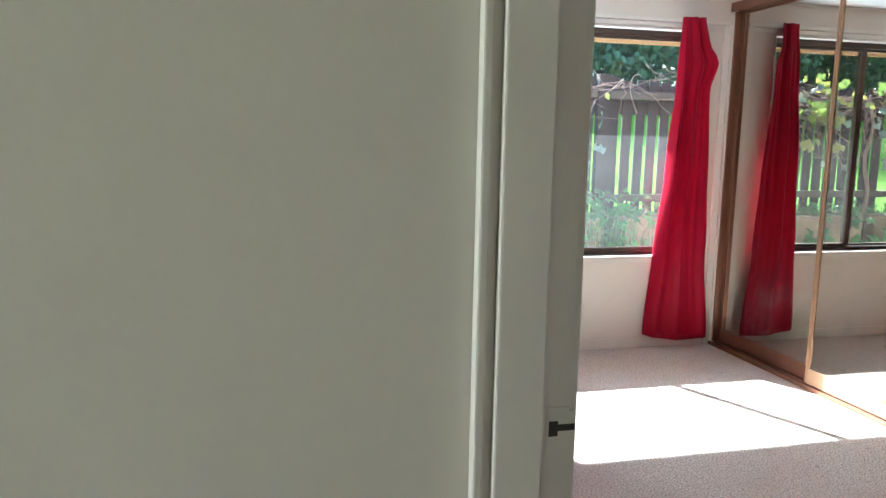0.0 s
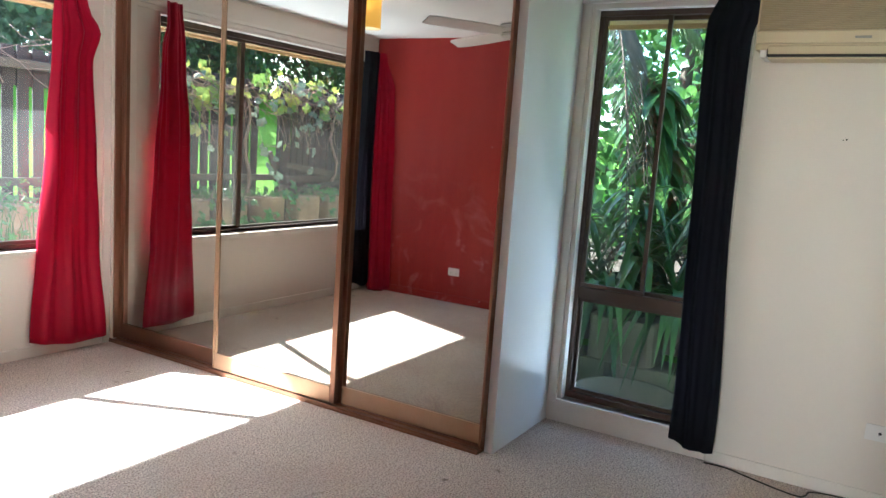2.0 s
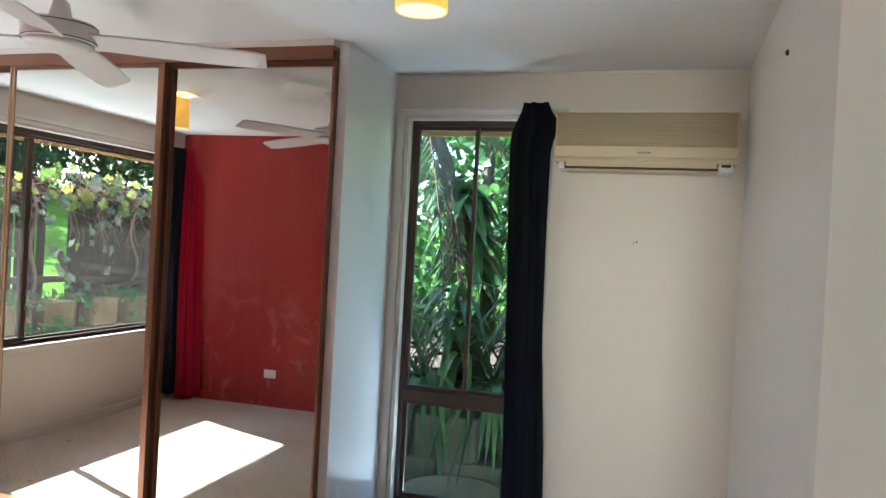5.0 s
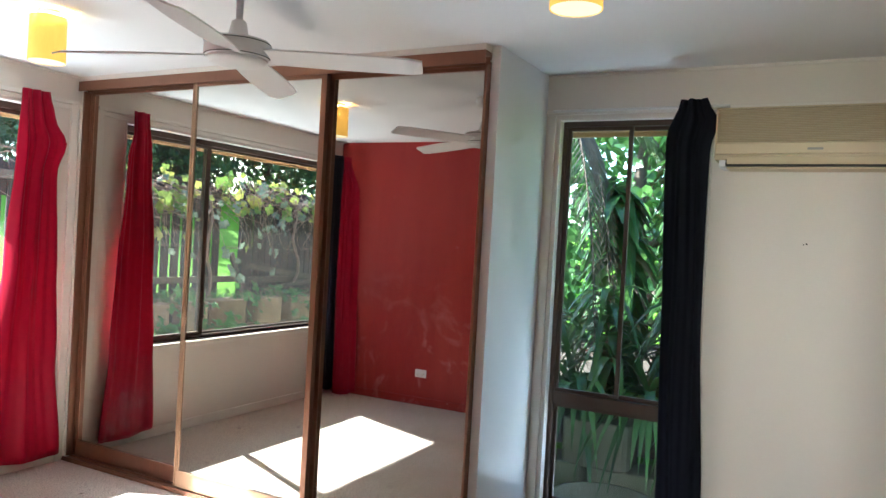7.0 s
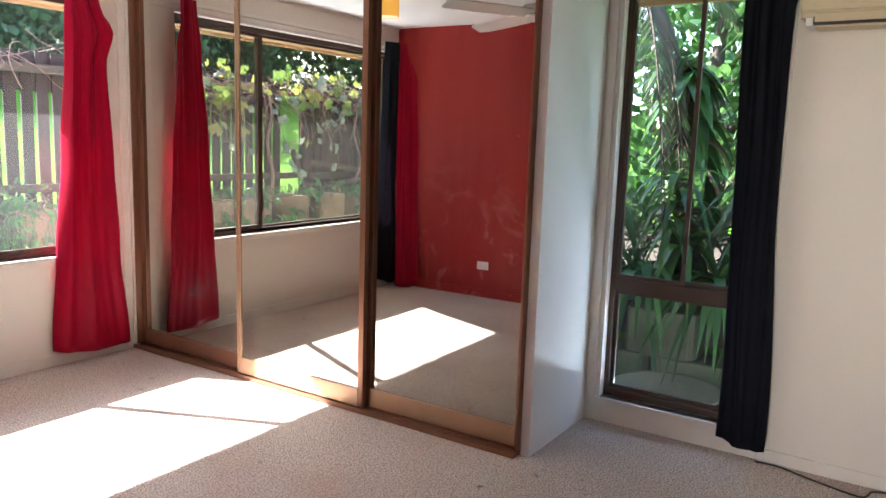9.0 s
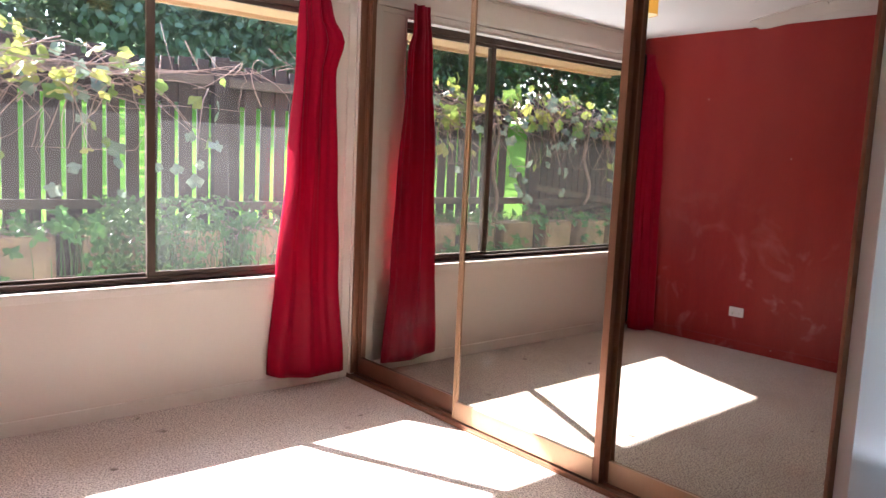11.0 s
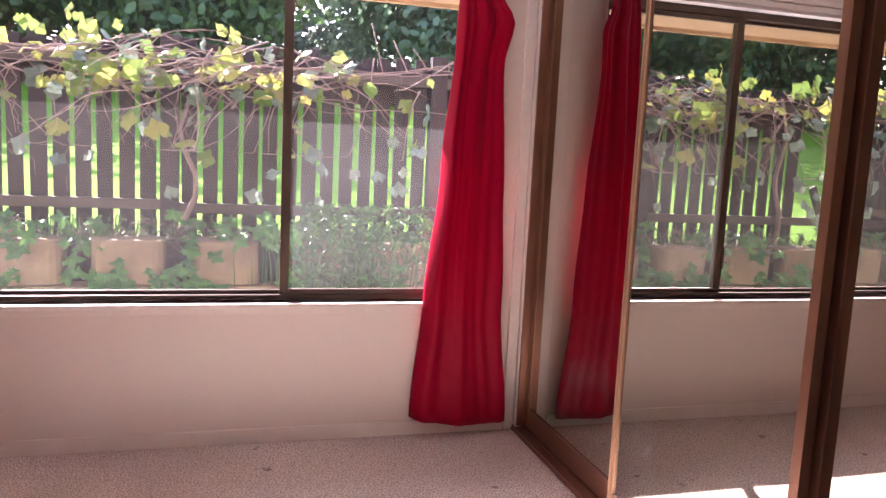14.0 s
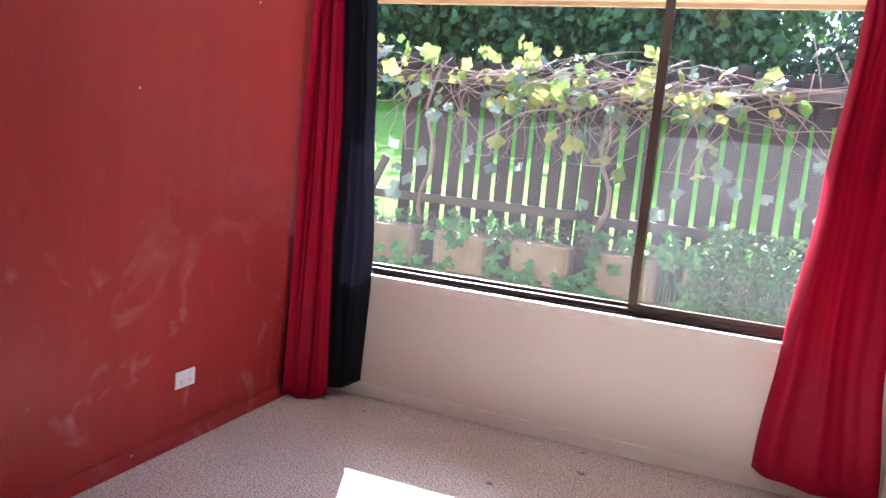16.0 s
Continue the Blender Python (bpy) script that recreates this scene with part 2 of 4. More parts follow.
    b.inputs["Emission Color"].default_value = (1.0, 0.50, 0.08, 1)
    b.inputs["Emission Strength"].default_value = 0.12
    return m


def glow(name, colour, strength):
    m = bpy.data.materials.new(name)
    m.use_nodes = True
    b = m.node_tree.nodes["Principled BSDF"]
    b.inputs["Base Color"].default_value = (*colour, 1)
    b.inputs["Emission Color"].default_value = (*colour, 1)
    b.inputs["Emission Strength"].default_value = strength
    return m


WALL = mat("wall_paint", (0.75, 0.685, 0.605), 0.55, second=(0.68, 0.61, 0.53), scale=1.6, amount=0.35, grain=90, bump=0.12, dist=0.0015)
CEIL = mat("ceiling_paint", (0.77, 0.755, 0.73), 0.7, second=(0.72, 0.70, 0.67), scale=1.2, amount=0.3, grain=70, bump=0.08)
RED = red_mat("red_wall_paint")
TRIM = mat("white_trim_paint", (0.79, 0.74, 0.67), 0.4, second=(0.62, 0.55, 0.46), scale=5, amount=0.35, grain=60, bump=0.06)
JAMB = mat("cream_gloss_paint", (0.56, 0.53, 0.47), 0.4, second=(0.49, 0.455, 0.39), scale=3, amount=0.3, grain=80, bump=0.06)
DOORPAINT = mat("white_door_paint", (0.84, 0.82, 0.775), 0.42, second=(0.78, 0.75, 0.69), scale=2, amount=0.35, grain=70, bump=0.06)
PANEL = mat("panel_paint", (0.80, 0.79, 0.77), 0.45, second=(0.74, 0.72, 0.69), scale=2, amount=0.3, grain=80, bump=0.06)
CARPET = carpet_mat("carpet")
BRONZE = mat("brown_anodised", (0.11, 0.074, 0.054), 0.42, 0.3, second=(0.045, 0.03, 0.022), scale=6, grain=200, bump=0.05)
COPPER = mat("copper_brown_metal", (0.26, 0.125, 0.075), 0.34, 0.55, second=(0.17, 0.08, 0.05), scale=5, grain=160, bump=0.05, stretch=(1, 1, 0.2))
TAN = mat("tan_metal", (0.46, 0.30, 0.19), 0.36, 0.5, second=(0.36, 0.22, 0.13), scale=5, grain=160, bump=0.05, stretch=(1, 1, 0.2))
MIRROR = mirror_mat("mirror_glass")
CLEAR = clear_mat("clear_glass")
GLASS = glass_mat("window_glass", 0.011)
GLASS_DUSTY = glass_mat("dusty_sash_glass", 0.019)
GLASS2 = glass_mat("side_window_glass", 0.0025)
REDCLOTH = cloth_mat("red_satin", (0.36, 0.0013, 0.024), (0.26, 0.0009, 0.016), (0.42, 0.001, 0.03), 0.13, 0.45)
BLACKCLOTH = cloth_mat("black_cloth", (0.009, 0.010, 0.015), (0.014, 0.015, 0.021), (0.13, 0.12, 0.16), 0.25, 0.8)
WHITEPLASTIC = mat("white_plastic", (0.78, 0.76, 0.73), 0.35, second=(0.72, 0.69, 0.65), scale=6, amount=0.2, bump=0)
CREAMPLASTIC = mat("cream_plastic", (0.60, 0.49, 0.31), 0.42, second=(0.54, 0.43, 0.26), scale=5, amount=0.3, bump=0.03)
DARK = mat("dark_slot", (0.03, 0.025, 0.02), 0.7, bump=0)
CHROME = mat("chrome", (0.7, 0.7, 0.68), 0.15, 1.0, bump=0)
WOODKNOB = mat("dark_wood", (0.06, 0.03, 0.018), 0.4, second=(0.10, 0.05, 0.03), scale=8, grain=90, stretch=(1, 1, 6))
SHADE = lit_shade("lamp_shade_fabric")
BULB = glow("lamp_bulb", (1.0, 0.72, 0.32), 40.0)
DIFFUSER = glow("lamp_diffuser", (1.0, 0.80, 0.46), 0.11)
SOFFIT = mat("eave_paint", (0.50, 0.31, 0.165), 0.6, second=(0.44, 0.26, 0.13), scale=3)
FENCEWOOD = mat("weathered_fence_wood", (0.062, 0.041, 0.040), 0.85, second=(0.035, 0.025, 0.022), scale=3, grain=50, bump=0.5, dist=0.004, stretch=(6, 6, 0.7), island=0.3)
RAILWOOD = mat("grey_rail_wood", (0.11, 0.082, 0.068), 0.85, second=(0.09, 0.065, 0.05), scale=3, grain=40, bump=0.5, dist=0.004, stretch=(0.7, 6, 6), island=0.2)
BLOCK = mat("sandy_concrete", (0.36, 0.26, 0.15), 0.95, second=(0.17, 0.12, 0.075), scale=5, amount=0.7, grain=45, bump=0.7, dist=0.006, island=0.2)
# Darker, greener copy of sandy_concrete for the side garden.
OLIVEBLOCK = mat("olive_concrete", (0.17, 0.15, 0.10), 0.95, second=(0.07, 0.075, 0.04), scale=4, amount=0.9, grain=45, bump=0.7, dist=0.006, island=0.2)
SOIL = mat("soil", (0.075, 0.055, 0.038), 0.95, second=(0.04, 0.03, 0.02), scale=6, grain=30, bump=0.8, dist=0.02)
LAWN = mat("lawn", (0.13, 0.285, 0.02), 0.9, second=(0.09, 0.20, 0.014), scale=1.5, grain=40, bump=0.8, dist=0.03, spec=0.05)
PAVE = mat("concrete_path", (0.35, 0.32, 0.28), 0.9, second=(0.25, 0.23, 0.2), scale=3, grain=40, bump=0.3)
STEM = mat("vine_stem", (0.33, 0.22, 0.185), 0.8, second=(0.18, 0.11, 0.09), scale=12, grain=60, bump=0.5)
BARK = mat("bark", (0.10, 0.075, 0.055), 0.9, second=(0.05, 0.038, 0.03), scale=4, grain=30, bump=0.8, dist=0.02, stretch=(3, 3, 0.6))
VINELEAF = leaf_mat("vine_leaf", (0.15, 0.27, 0.06), (0.50, 0.44, 0.11), through=0.5)
VINEPALE = leaf_mat("vine_leaf_pale", (0.12, 0.17, 0.12), (0.26, 0.31, 0.24))
WEED = leaf_mat("weed_leaf", (0.05, 0.15, 0.035), (0.13, 0.31, 0.075))
TREELEAF = leaf_mat("tree_leaf", (0.04, 0.085, 0.032), (0.12, 0.19, 0.07), through=0.4)
# Lighter copy of tree_leaf with the haze over the right-hand trees in its colour.
HAZYLEAF = leaf_mat("hazed_tree_leaf", (0.10, 0.16, 0.10), (0.20, 0.27, 0.18), through=0.5)
SHRUBLEAF = leaf_mat("shrub_leaf", (0.03, 0.085, 0.025), (0.085, 0.18, 0.04), 0.32)
PALMLEAF = leaf_mat("palm_leaf", (0.06, 0.10, 0.03), (0.14, 0.18, 0.06))
DRYFROND = leaf_mat("dry_palm_leaf", (0.09, 0.075, 0.06), (0.22, 0.19, 0.15), 0.7, 0.2)
GRASS = leaf_mat("grass_blade", (0.05, 0.12, 0.03), (0.14, 0.24, 0.08))


# ---- building helpers ----
def box(bm, x0, x1, y0, y1, z0, z1, bevel=0.0):
    r = bmesh.ops.create_cube(bm, size=1)
    vs = r["verts"]
    for v in vs:
        v.co = (x0 if v.co.x < 0 else x1, y0 if v.co.y < 0 else y1, z0 if v.co.z < 0 else z1)
    if bevel:
        es = list({e for v in vs for e in v.link_edges})
        bmesh.ops.bevel(bm, geom=es, offset=bevel, segments=2, affect="EDGES", profile=0.6)
    return vs


def lathe(bm, profile, centre, axis="z", n=28, cap=True):
    """Turns (radius, height) pairs round an axis through centre."""
    rings = []
    c = Vector(centre)
    for r, h in profile:
        ring = []
        for i in range(n):
            a = 2 * math.pi * i / n
            p = Vector((r * math.cos(a), r * math.sin(a), h))
            if axis == "y":
                p = Vector((p.x, p.z, -p.y))
            elif axis == "x":
                p = Vector((p.z, p.x, p.y))
            ring.append(bm.verts.new(c + p))
        rings.append(ring)
    for a, b in zip(rings, rings[1:]):
        for i in range(n):
            f = bm.faces.new((a[i], a[(i + 1) % n], b[(i + 1) % n], b[i]))
            f.smooth = True
    if cap:
        bm.faces.new(rings[0][::-1])
        bm.faces.new(rings[-1])


def tube(bm, pts, r0, r1=None, n=6):
    """A tapered tube along points."""
    r1 = r0 if r1 is None else r1
    prev = None
    for i, p in enumerate(pts):
        p = Vector(p)
        q = Vector(pts[min(i + 1, len(pts) - 1)]) - Vector(pts[max(i - 1, 0)])
        d = q.normalized() if q.length else Vector((0, 0, 1))
        u = d.orthogonal().normalized()
        w = d.cross(u)
        r = r0 + (r1 - r0) * i / max(1, len(pts) - 1)
        ring = [bm.verts.new(p + r * (u * math.cos(2 * math.pi * k / n) + w * math.sin(2 * math.pi * k / n))) for k in range(n)]
        if prev:
            off = min(range(n), key=lambda s: sum((ring[(k + s) % n].co - prev[k].co).length for k in range(n)))
            ring = ring[off:] + ring[:off]
            for k in range(n):
                f = bm.faces.new((prev[k], prev[(k + 1) % n], ring[(k + 1) % n], ring[k]))
                f.smooth = True
        else:
            bm.faces.new(ring[::-1])
        prev = ring
    bm.faces.new(prev)


def mesh_of(name, bm, material):
    bmesh.ops.recalc_face_normals(bm, faces=bm.faces)
    me = bpy.data.meshes.new(name)
    bm.to_mesh(me)
    bm.free()
    for m in material if isinstance(material, (list, tuple)) else [material]:
        me.materials.append(m)
    return me


def part(name, bm, material, parent, label=""):
    ob = new(name, mesh_of(name, bm, material))
    ob.parent = parent
    return tagged(ob, label)


def solid(name, bm, material, label="", category="", group="", kind=""):
    return tagged(new(name, mesh_of(name, bm, material)), label, category, group, kind)


def thing(name, place, label, category, group="", kind=""):
    ob = new(name)
    ob.empty_display_size = 0.1
    ob.location = place
    return tagged(ob, label, category, group, kind)


def boxes(*rows, bevel=0.0):
    bm = bmesh.new()
    for r in rows:
        box(bm, *r, bevel=bevel)
    return bm


def local(parent, bm):
    """Moves world-placed geometry into the frame of its parent."""
    bmesh.ops.translate(bm, verts=bm.verts, vec=-parent.location)
    return bm


# ---- the room ----
WX, EX, SY, CZ = -2.84, 0.63, -4.58, 2.40      # red wall, east wall, south wall, ceiling
WARD = -2.80                                   # end of the wardrobe doors
W1 = (-2.79, -0.28, 0.655, 2.185)              # north window: x0, x1, z0, z1
W2 = (-3.64, -2.917, 0.13, 2.175)              # east window: y0, y1, z0, z1
DOOR_Y0, DOOR_Y1, DOOR_Z = -4.555, -3.840, 2.05

solid("floor", boxes((-7.5, 0.85, -5.6, 0.2, -0.12, 0.0)), CARPET, "worn beige cut-pile carpet with faint stains", "carpet", kind="structure")
solid("ceiling", boxes((-7.5, 0.85, -5.6, 0.2, CZ, CZ + 0.1)), CEIL, "flat white painted plasterboard ceiling", "ceiling", kind="structure")
solid("wall_north", boxes(
    (WX - 0.1, W1[0], 0, 0.2, 0, CZ), (W1[1], 0.85, 0, 0.2, 0, CZ),
    (W1[0], W1[1], 0, 0.2, 0, W1[2]), (W1[0], W1[1], 0, 0.2, W1[3], CZ)), WALL, "off-white painted wall below and beside a wide window", "wall", kind="structure")
solid("wall_east", boxes(
    (EX, EX + 0.2, SY - 0.1, W2[0], 0, CZ), (EX, EX + 0.2, W2[1], 0, 0, CZ),
    (EX, EX + 0.2, W2[0], W2[1], 0, W2[2]), (EX, EX + 0.2, W2[0], W2[1], W2[3], CZ)), WALL, "off-white painted wall with a tall narrow window", "wall", kind="structure")
solid("wall_south", boxes((-2.94, EX, SY - 0.1, SY, 0, CZ)), PANEL, "plain off-white painted wall", "wall", kind="structure")
west = solid("wall_west", boxes(
    (WX - 0.1, WX, DOOR_Y1 + 0.03, 0, 0, CZ), (WX - 0.1, WX, DOOR_Y0 - 0.025, DOOR_Y1 + 0.03, DOOR_Z + 0.03, CZ)), [WALL, RED],
    "wall painted dark red with pale scuffs and smears", "wall", kind="structure")
for f in west.data.polygons:
    f.material_index = 1 if f.normal.x > 0.5 else 0
solid("wall_wardrobe", boxes((0.0, EX, -2.85, -2.805, 0, CZ), bevel=0.002), PANEL, "off-white end panel of the built-in wardrobe", "wall", kind="structure")
# corridor behind the doorway, with an assumed opening at its unseen west end
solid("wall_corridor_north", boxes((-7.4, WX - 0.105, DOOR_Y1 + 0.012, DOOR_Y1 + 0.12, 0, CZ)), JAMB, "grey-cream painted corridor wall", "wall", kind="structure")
solid("wall_corridor_south", boxes((-7.4, -2.945, -5.6, -5.5, 0, CZ)), WALL, "plain painted corridor wall", "wall", kind="structure")
solid("wall_corridor_west", boxes((-7.5, -7.4, -5.6, -4.85, 0, CZ), (-7.5, -7.4, -3.95, DOOR_Y1 + 0.12, 0, CZ), (-7.5, -7.4, -4.85, -3.95, 0, 0.4), (-7.5, -7.4, -4.85, -3.95, 2.25, CZ)), WALL, "plain painted corridor wall", "wall", kind="structure")
solid("wall_corridor_east", boxes((-3.04, -2.945, -5.5, DOOR_Y0 - 0.03, 0, CZ)), WALL, "plain painted corridor wall beside the doorway", "wall", kind="structure")

# skirting
solid("baseboard_north", boxes((WX + 0.014, -0.11, -0.014, 0, 0, 0.07), bevel=0.004), TRIM, "low painted skirting board with dusty edge", "skirting", kind="structure")
solid("baseboard_west", boxes((WX, WX + 0.014, DOOR_Y1 + 0.08, -0.0, 0, 0.07), bevel=0.004), RED, "low skirting board painted the wall's red", "skirting", kind="structure")
solid("baseboard_east", boxes((EX - 0.014, EX, SY + 0.015, W2[0] - 0.06, 0, 0.06), bevel=0.004), TRIM, "low painted skirting board", "skirting", kind="structure")
solid("baseboard_south", boxes((-2.0, EX - 0.016, SY, SY + 0.014, 0, 0.06), bevel=0.004), TRIM, "low painted skirting board", "skirting", kind="structure")
solid("cornice_north", boxes((WX, -0.0, -0.012, 0.0, CZ - 0.012, CZ)), TRIM, "thin painted bead under the ceiling", "cornice", kind="structure")
solid("cornice_east", boxes((EX - 0.012, EX, SY, -2.851, CZ - 0.012, CZ)), TRIM, "thin painted bead under the ceiling", "cornice", kind="structure")

# ridged upright trim in the corner between window wall and wardrobe
solid("trim_corner", boxes((-0.105, -0.055, -0.016, 0, 0, 2.225), (-0.052, -0.032, -0.026, 0, 0, 2.225), (-0.029, -0.002, -0.018, 0, 0, CZ - 0.013), bevel=0.004), TRIM,
      "white ridged upright trim beside the wardrobe", "trim", kind="structure")

# doorway lining, stop and hall architrave
lining = solid("trim_doorway", boxes(
    (WX - 0.104, WX + 0.0, DOOR_Y1, DOOR_Y1 + 0.028, 0, DOOR_Z + 0.028), (WX - 0.104, WX, DOOR_Y0 - 0.024, DOOR_Y0, 0, DOOR_Z + 0.028),
    (WX - 0.104, WX, DOOR_Y0, DOOR_Y1, DOOR_Z, DOOR_Z + 0.028)), JAMB, "cream gloss-painted timber door lining", "door frame", kind="structure")
part("door_stop", boxes((WX - 0.095, WX - 0.036, DOOR_Y1 - 0.012, DOOR_Y1 - 0.0005, 0, DOOR_Z), bevel=0.003), JAMB, lining)
part("door_stop", boxes((WX - 0.095, WX - 0.036, DOOR_Y0 + 0.0005, DOOR_Y0 + 0.012, 0, DOOR_Z), bevel=0.003), JAMB, lining)
part("door_stop", boxes((WX - 0.095, WX - 0.036, DOOR_Y0 + 0.013, DOOR_Y1 - 0.013, DOOR_Z - 0.012, DOOR_Z - 0.0005), bevel=0.003), JAMB, lining)
part("bead", boxes((WX - 0.118, WX - 0.1055, DOOR_Y1 - 0.008, DOOR_Y1 + 0.011, 0, DOOR_Z + 0.05), bevel=0.003), JAMB, lining)
part("architrave", boxes((WX, WX + 0.012, DOOR_Y1 + 0.006, DOOR_Y1 + 0.066, 0, DOOR_Z + 0.07), bevel=0.003), JAMB, lining)
plate = part("strike_plate", boxes((WX - 0.028, WX - 0.001, DOOR_Y1 - 0.0016, DOOR_Y1 - 0.0004, 1.079, 1.134), (WX - 0.002, WX + 0.006, DOOR_Y1 - 0.002, DOOR_Y1 + 0.002, 1.086, 1.128), bevel=0.0005), JAMB, lining, "paint-covered metal strike plate")
part("latch_hole", boxes((WX - 0.026, WX - 0.015, DOOR_Y1 - 0.0026, DOOR_Y1 - 0.0017, 1.099, 1.117), (WX - 0.015, WX + 0.006, DOOR_Y1 - 0.0026, DOOR_Y1 - 0.0021, 1.105, 1.113)), DARK, plate)

# the open door leaf, swung back near the south wall
leaf = thing("door_1", (WX + 0.004, DOOR_Y0 + 0.002, 0.0), "cream-painted flush door swung wide open near the wall", "door", kind="structure")
leaf.rotation_euler = (0, 0, radians(9.3))
part("door_leaf", boxes((0.0, 0.70, -0.018, 0.018, 0.012, 2.035), bevel=0.002), DOORPAINT, leaf)
for side in (1, -1):
    knob = bmesh.new()
    lathe(knob, [(0.027, 0.0), (0.027, 0.006), (0.012, 0.008), (0.012, 0.03)], (0.64, 0.0182 * side, 1.108), "y", 24)
    if side < 0:
        bmesh.ops.scale(knob, vec=(1, -1, 1), verts=knob.verts)
        bmesh.ops.translate(knob, vec=(0, -0.0364, 0), verts=knob.verts)
    rose = part("rose", knob, CHROME, leaf, "chrome knob rose and neck")
    kb = bmesh.new()
    y0, y1 = (0.046, 0.080) if side > 0 else (-0.080, -0.046)
    lathe(kb, [(0.018, y0), (0.026, y0 + 0.006), (0.026, y1 - 0.006), (0.020, y1)], (0.64, 0, 1.108), "y", 24)
    part("knob", kb, WOODKNOB, leaf, "dark brown door knob")
for z in (0.22, 1.85):
    hb = bmesh.new()
    lathe(hb, [(0.006, -0.045), (0.006, 0.045)], (-0.004, -0.022, z), "z", 12)
    part("hinge", hb, CHROME, leaf)

# north window
x0, x1, z0, z1 = W1
win = thing("window_1", ((x0 + x1) / 2, 0.1, z0), "wide brown aluminium sliding window with dusty glass", "window", kind="structure")
FY0, FY1 = 0.07, 0.135
for n_, r in (("window_frame", (x0 + 0.001, x1 - 0.001, FY0, FY1, z0 + 0.001, z0 + 0.024)), ("window_frame", (x0 + 0.001, x1 - 0.001, FY0, FY1, z1 - 0.05, z1 - 0.001)),
              ("window_frame", (x0 + 0.001, x0 + 0.035, FY0, FY1, z0 + 0.025, z1 - 0.051)), ("window_frame", (x1 - 0.035, x1 - 0.001, FY0, FY1, z0 + 0.025, z1 - 0.051))):
    part(n_, local(win, boxes(r, bevel=0.003)), BRONZE, win)
MX = -1.193
# sliding sash (right) and fixed pane (left)
for (a, b, yy, thin) in ((x0 + 0.036, MX + 0.018, 0.112, 0.016), (MX - 0.02, x1 - 0.036, 0.086, 0.024)):
    sash = part("sash", local(win, boxes((a, b, yy - 0.011, yy + 0.011, z0 + 0.0255, z0 + 0.0255 + thin), (a, b, yy - 0.011, yy + 0.011, z1 - 0.052 - thin, z1 - 0.052),
                (a, a + (0.022 if a < -2 else 0.042), yy - 0.011, yy + 0.011, z0 + 0.0255 + thin, z1 - 0.052 - thin), (b - 0.024, b, yy - 0.011, yy + 0.011, z0 + 0.0255 + thin, z1 - 0.052 - thin), bevel=0.002)), BRONZE, win)
    bm = boxes((a + 0.02, b - 0.022, yy - 0.002, yy + 0.002, 0.692, z1 - 0.066))
    pane = new("pane", mesh_of("pane", bm, GLASS if a < -2 else GLASS_DUSTY))
    pane.parent, pane.matrix_parent_inverse = sash, Matrix.Translation(-win.location)
    glaze(pane, (0, -1, 0))
part("latch", local(win, boxes((MX - 0.022, MX - 0.004, 0.066, 0.0745, 0.81, 0.93), bevel=0.003)), BRONZE, win, "small brown sash latch")
part("window_sill", local(win, boxes((x0 + 0.002, x1 - 0.002, -0.028, 0.069, z0 - 0.022, z0 + 0.0), bevel=0.004)), TRIM, win, "white painted timber sill with worn edge")
part("sill_moulding", local(win, boxes((x0 - 0.01, x1 + 0.01, -0.012, -0.001, z0 - 0.05, z0 - 0.0225), bevel=0.003)), TRIM, win)
part("reveal", local(win, boxes((x0 + 0.0005, x0 + 0.012, -0.004, 0.069, z0 + 0.001, z1), (x1 - 0.012, x1 - 0.0005, -0.004, 0.069, z0 + 0.001, z1), (x0 + 0.0125, x1 - 0.0125, -0.004, 0.069, z1 - 0.012, z1), bevel=0.001)), TRIM, win)
rail = solid("curtain_rail", boxes((-2.80, -0.06, -0.020, -0.0005, 2.222, 2.246), (-2.80, -0.06, -0.012, -0.0005, 2.19, 2.218), bevel=0.003), TRIM, "white painted curtain board above the wide window", "curtain rail", kind="structure")

# east window
y0, y1, z0, z1 = W2
win2 = thing("window_2", (EX + 0.06, (y0 + y1) / 2, z0), "tall narrow brown aluminium window over a low fixed pane", "window", kind="structure")
GX0, GX1 = EX + 0.05, EX + 0.11
for r in ((GX0, GX1, y0 + 0.001, y1 - 0.001, z0 + 0.001, z0 + 0.035), (GX0, GX1, y0 + 0.001, y1 - 0.001, z1 - 0.036, z1 - 0.001),
          (GX0, GX1, y0 + 0.001, y0 + 0.034, z0 + 0.036, z1 - 0.037), (GX0, GX1, y1 - 0.034, y1 - 0.001, z0 + 0.036, z1 - 0.037),
          (GX0, GX1, y0 + 0.035, y1 - 0.035, 0.685, 0.745)):
    part("window_frame", local(win2, boxes(r, bevel=0.003)), BRONZE, win2)
MY = -3.278
for (a, b, xx, low, high) in ((MY - 0.016, y1 - 0.035, EX + 0.068, 0.746, z1 - 0.037), (y0 + 0.035, MY + 0.012, EX + 0.092, 0.746, z1 - 0.037), (y0 + 0.035, y1 - 0.035, EX + 0.08, z0 + 0.036, 0.684)):
    w = 0.02
    sash = part("sash", local(win2, boxes((xx - 0.01, xx + 0.01, a, b, low, low + w), (xx - 0.01, xx + 0.01, a, b, high - w, high),
                (xx - 0.01, xx + 0.01, a, a + w, low + w, high - w), (xx - 0.01, xx + 0.01, b - w, b, low + w, high - w), bevel=0.002)), BRONZE, win2)
    pane = new("pane", mesh_of("pane", boxes((xx - 0.002, xx + 0.002, a + w - 0.002, b - w + 0.002, low + w - 0.002, high - w + 0.002)), GLASS2))
    pane.parent, pane.matrix_parent_inverse = sash, Matrix.Translation(-win2.location)
    glaze(pane, (-1, 0, 0))
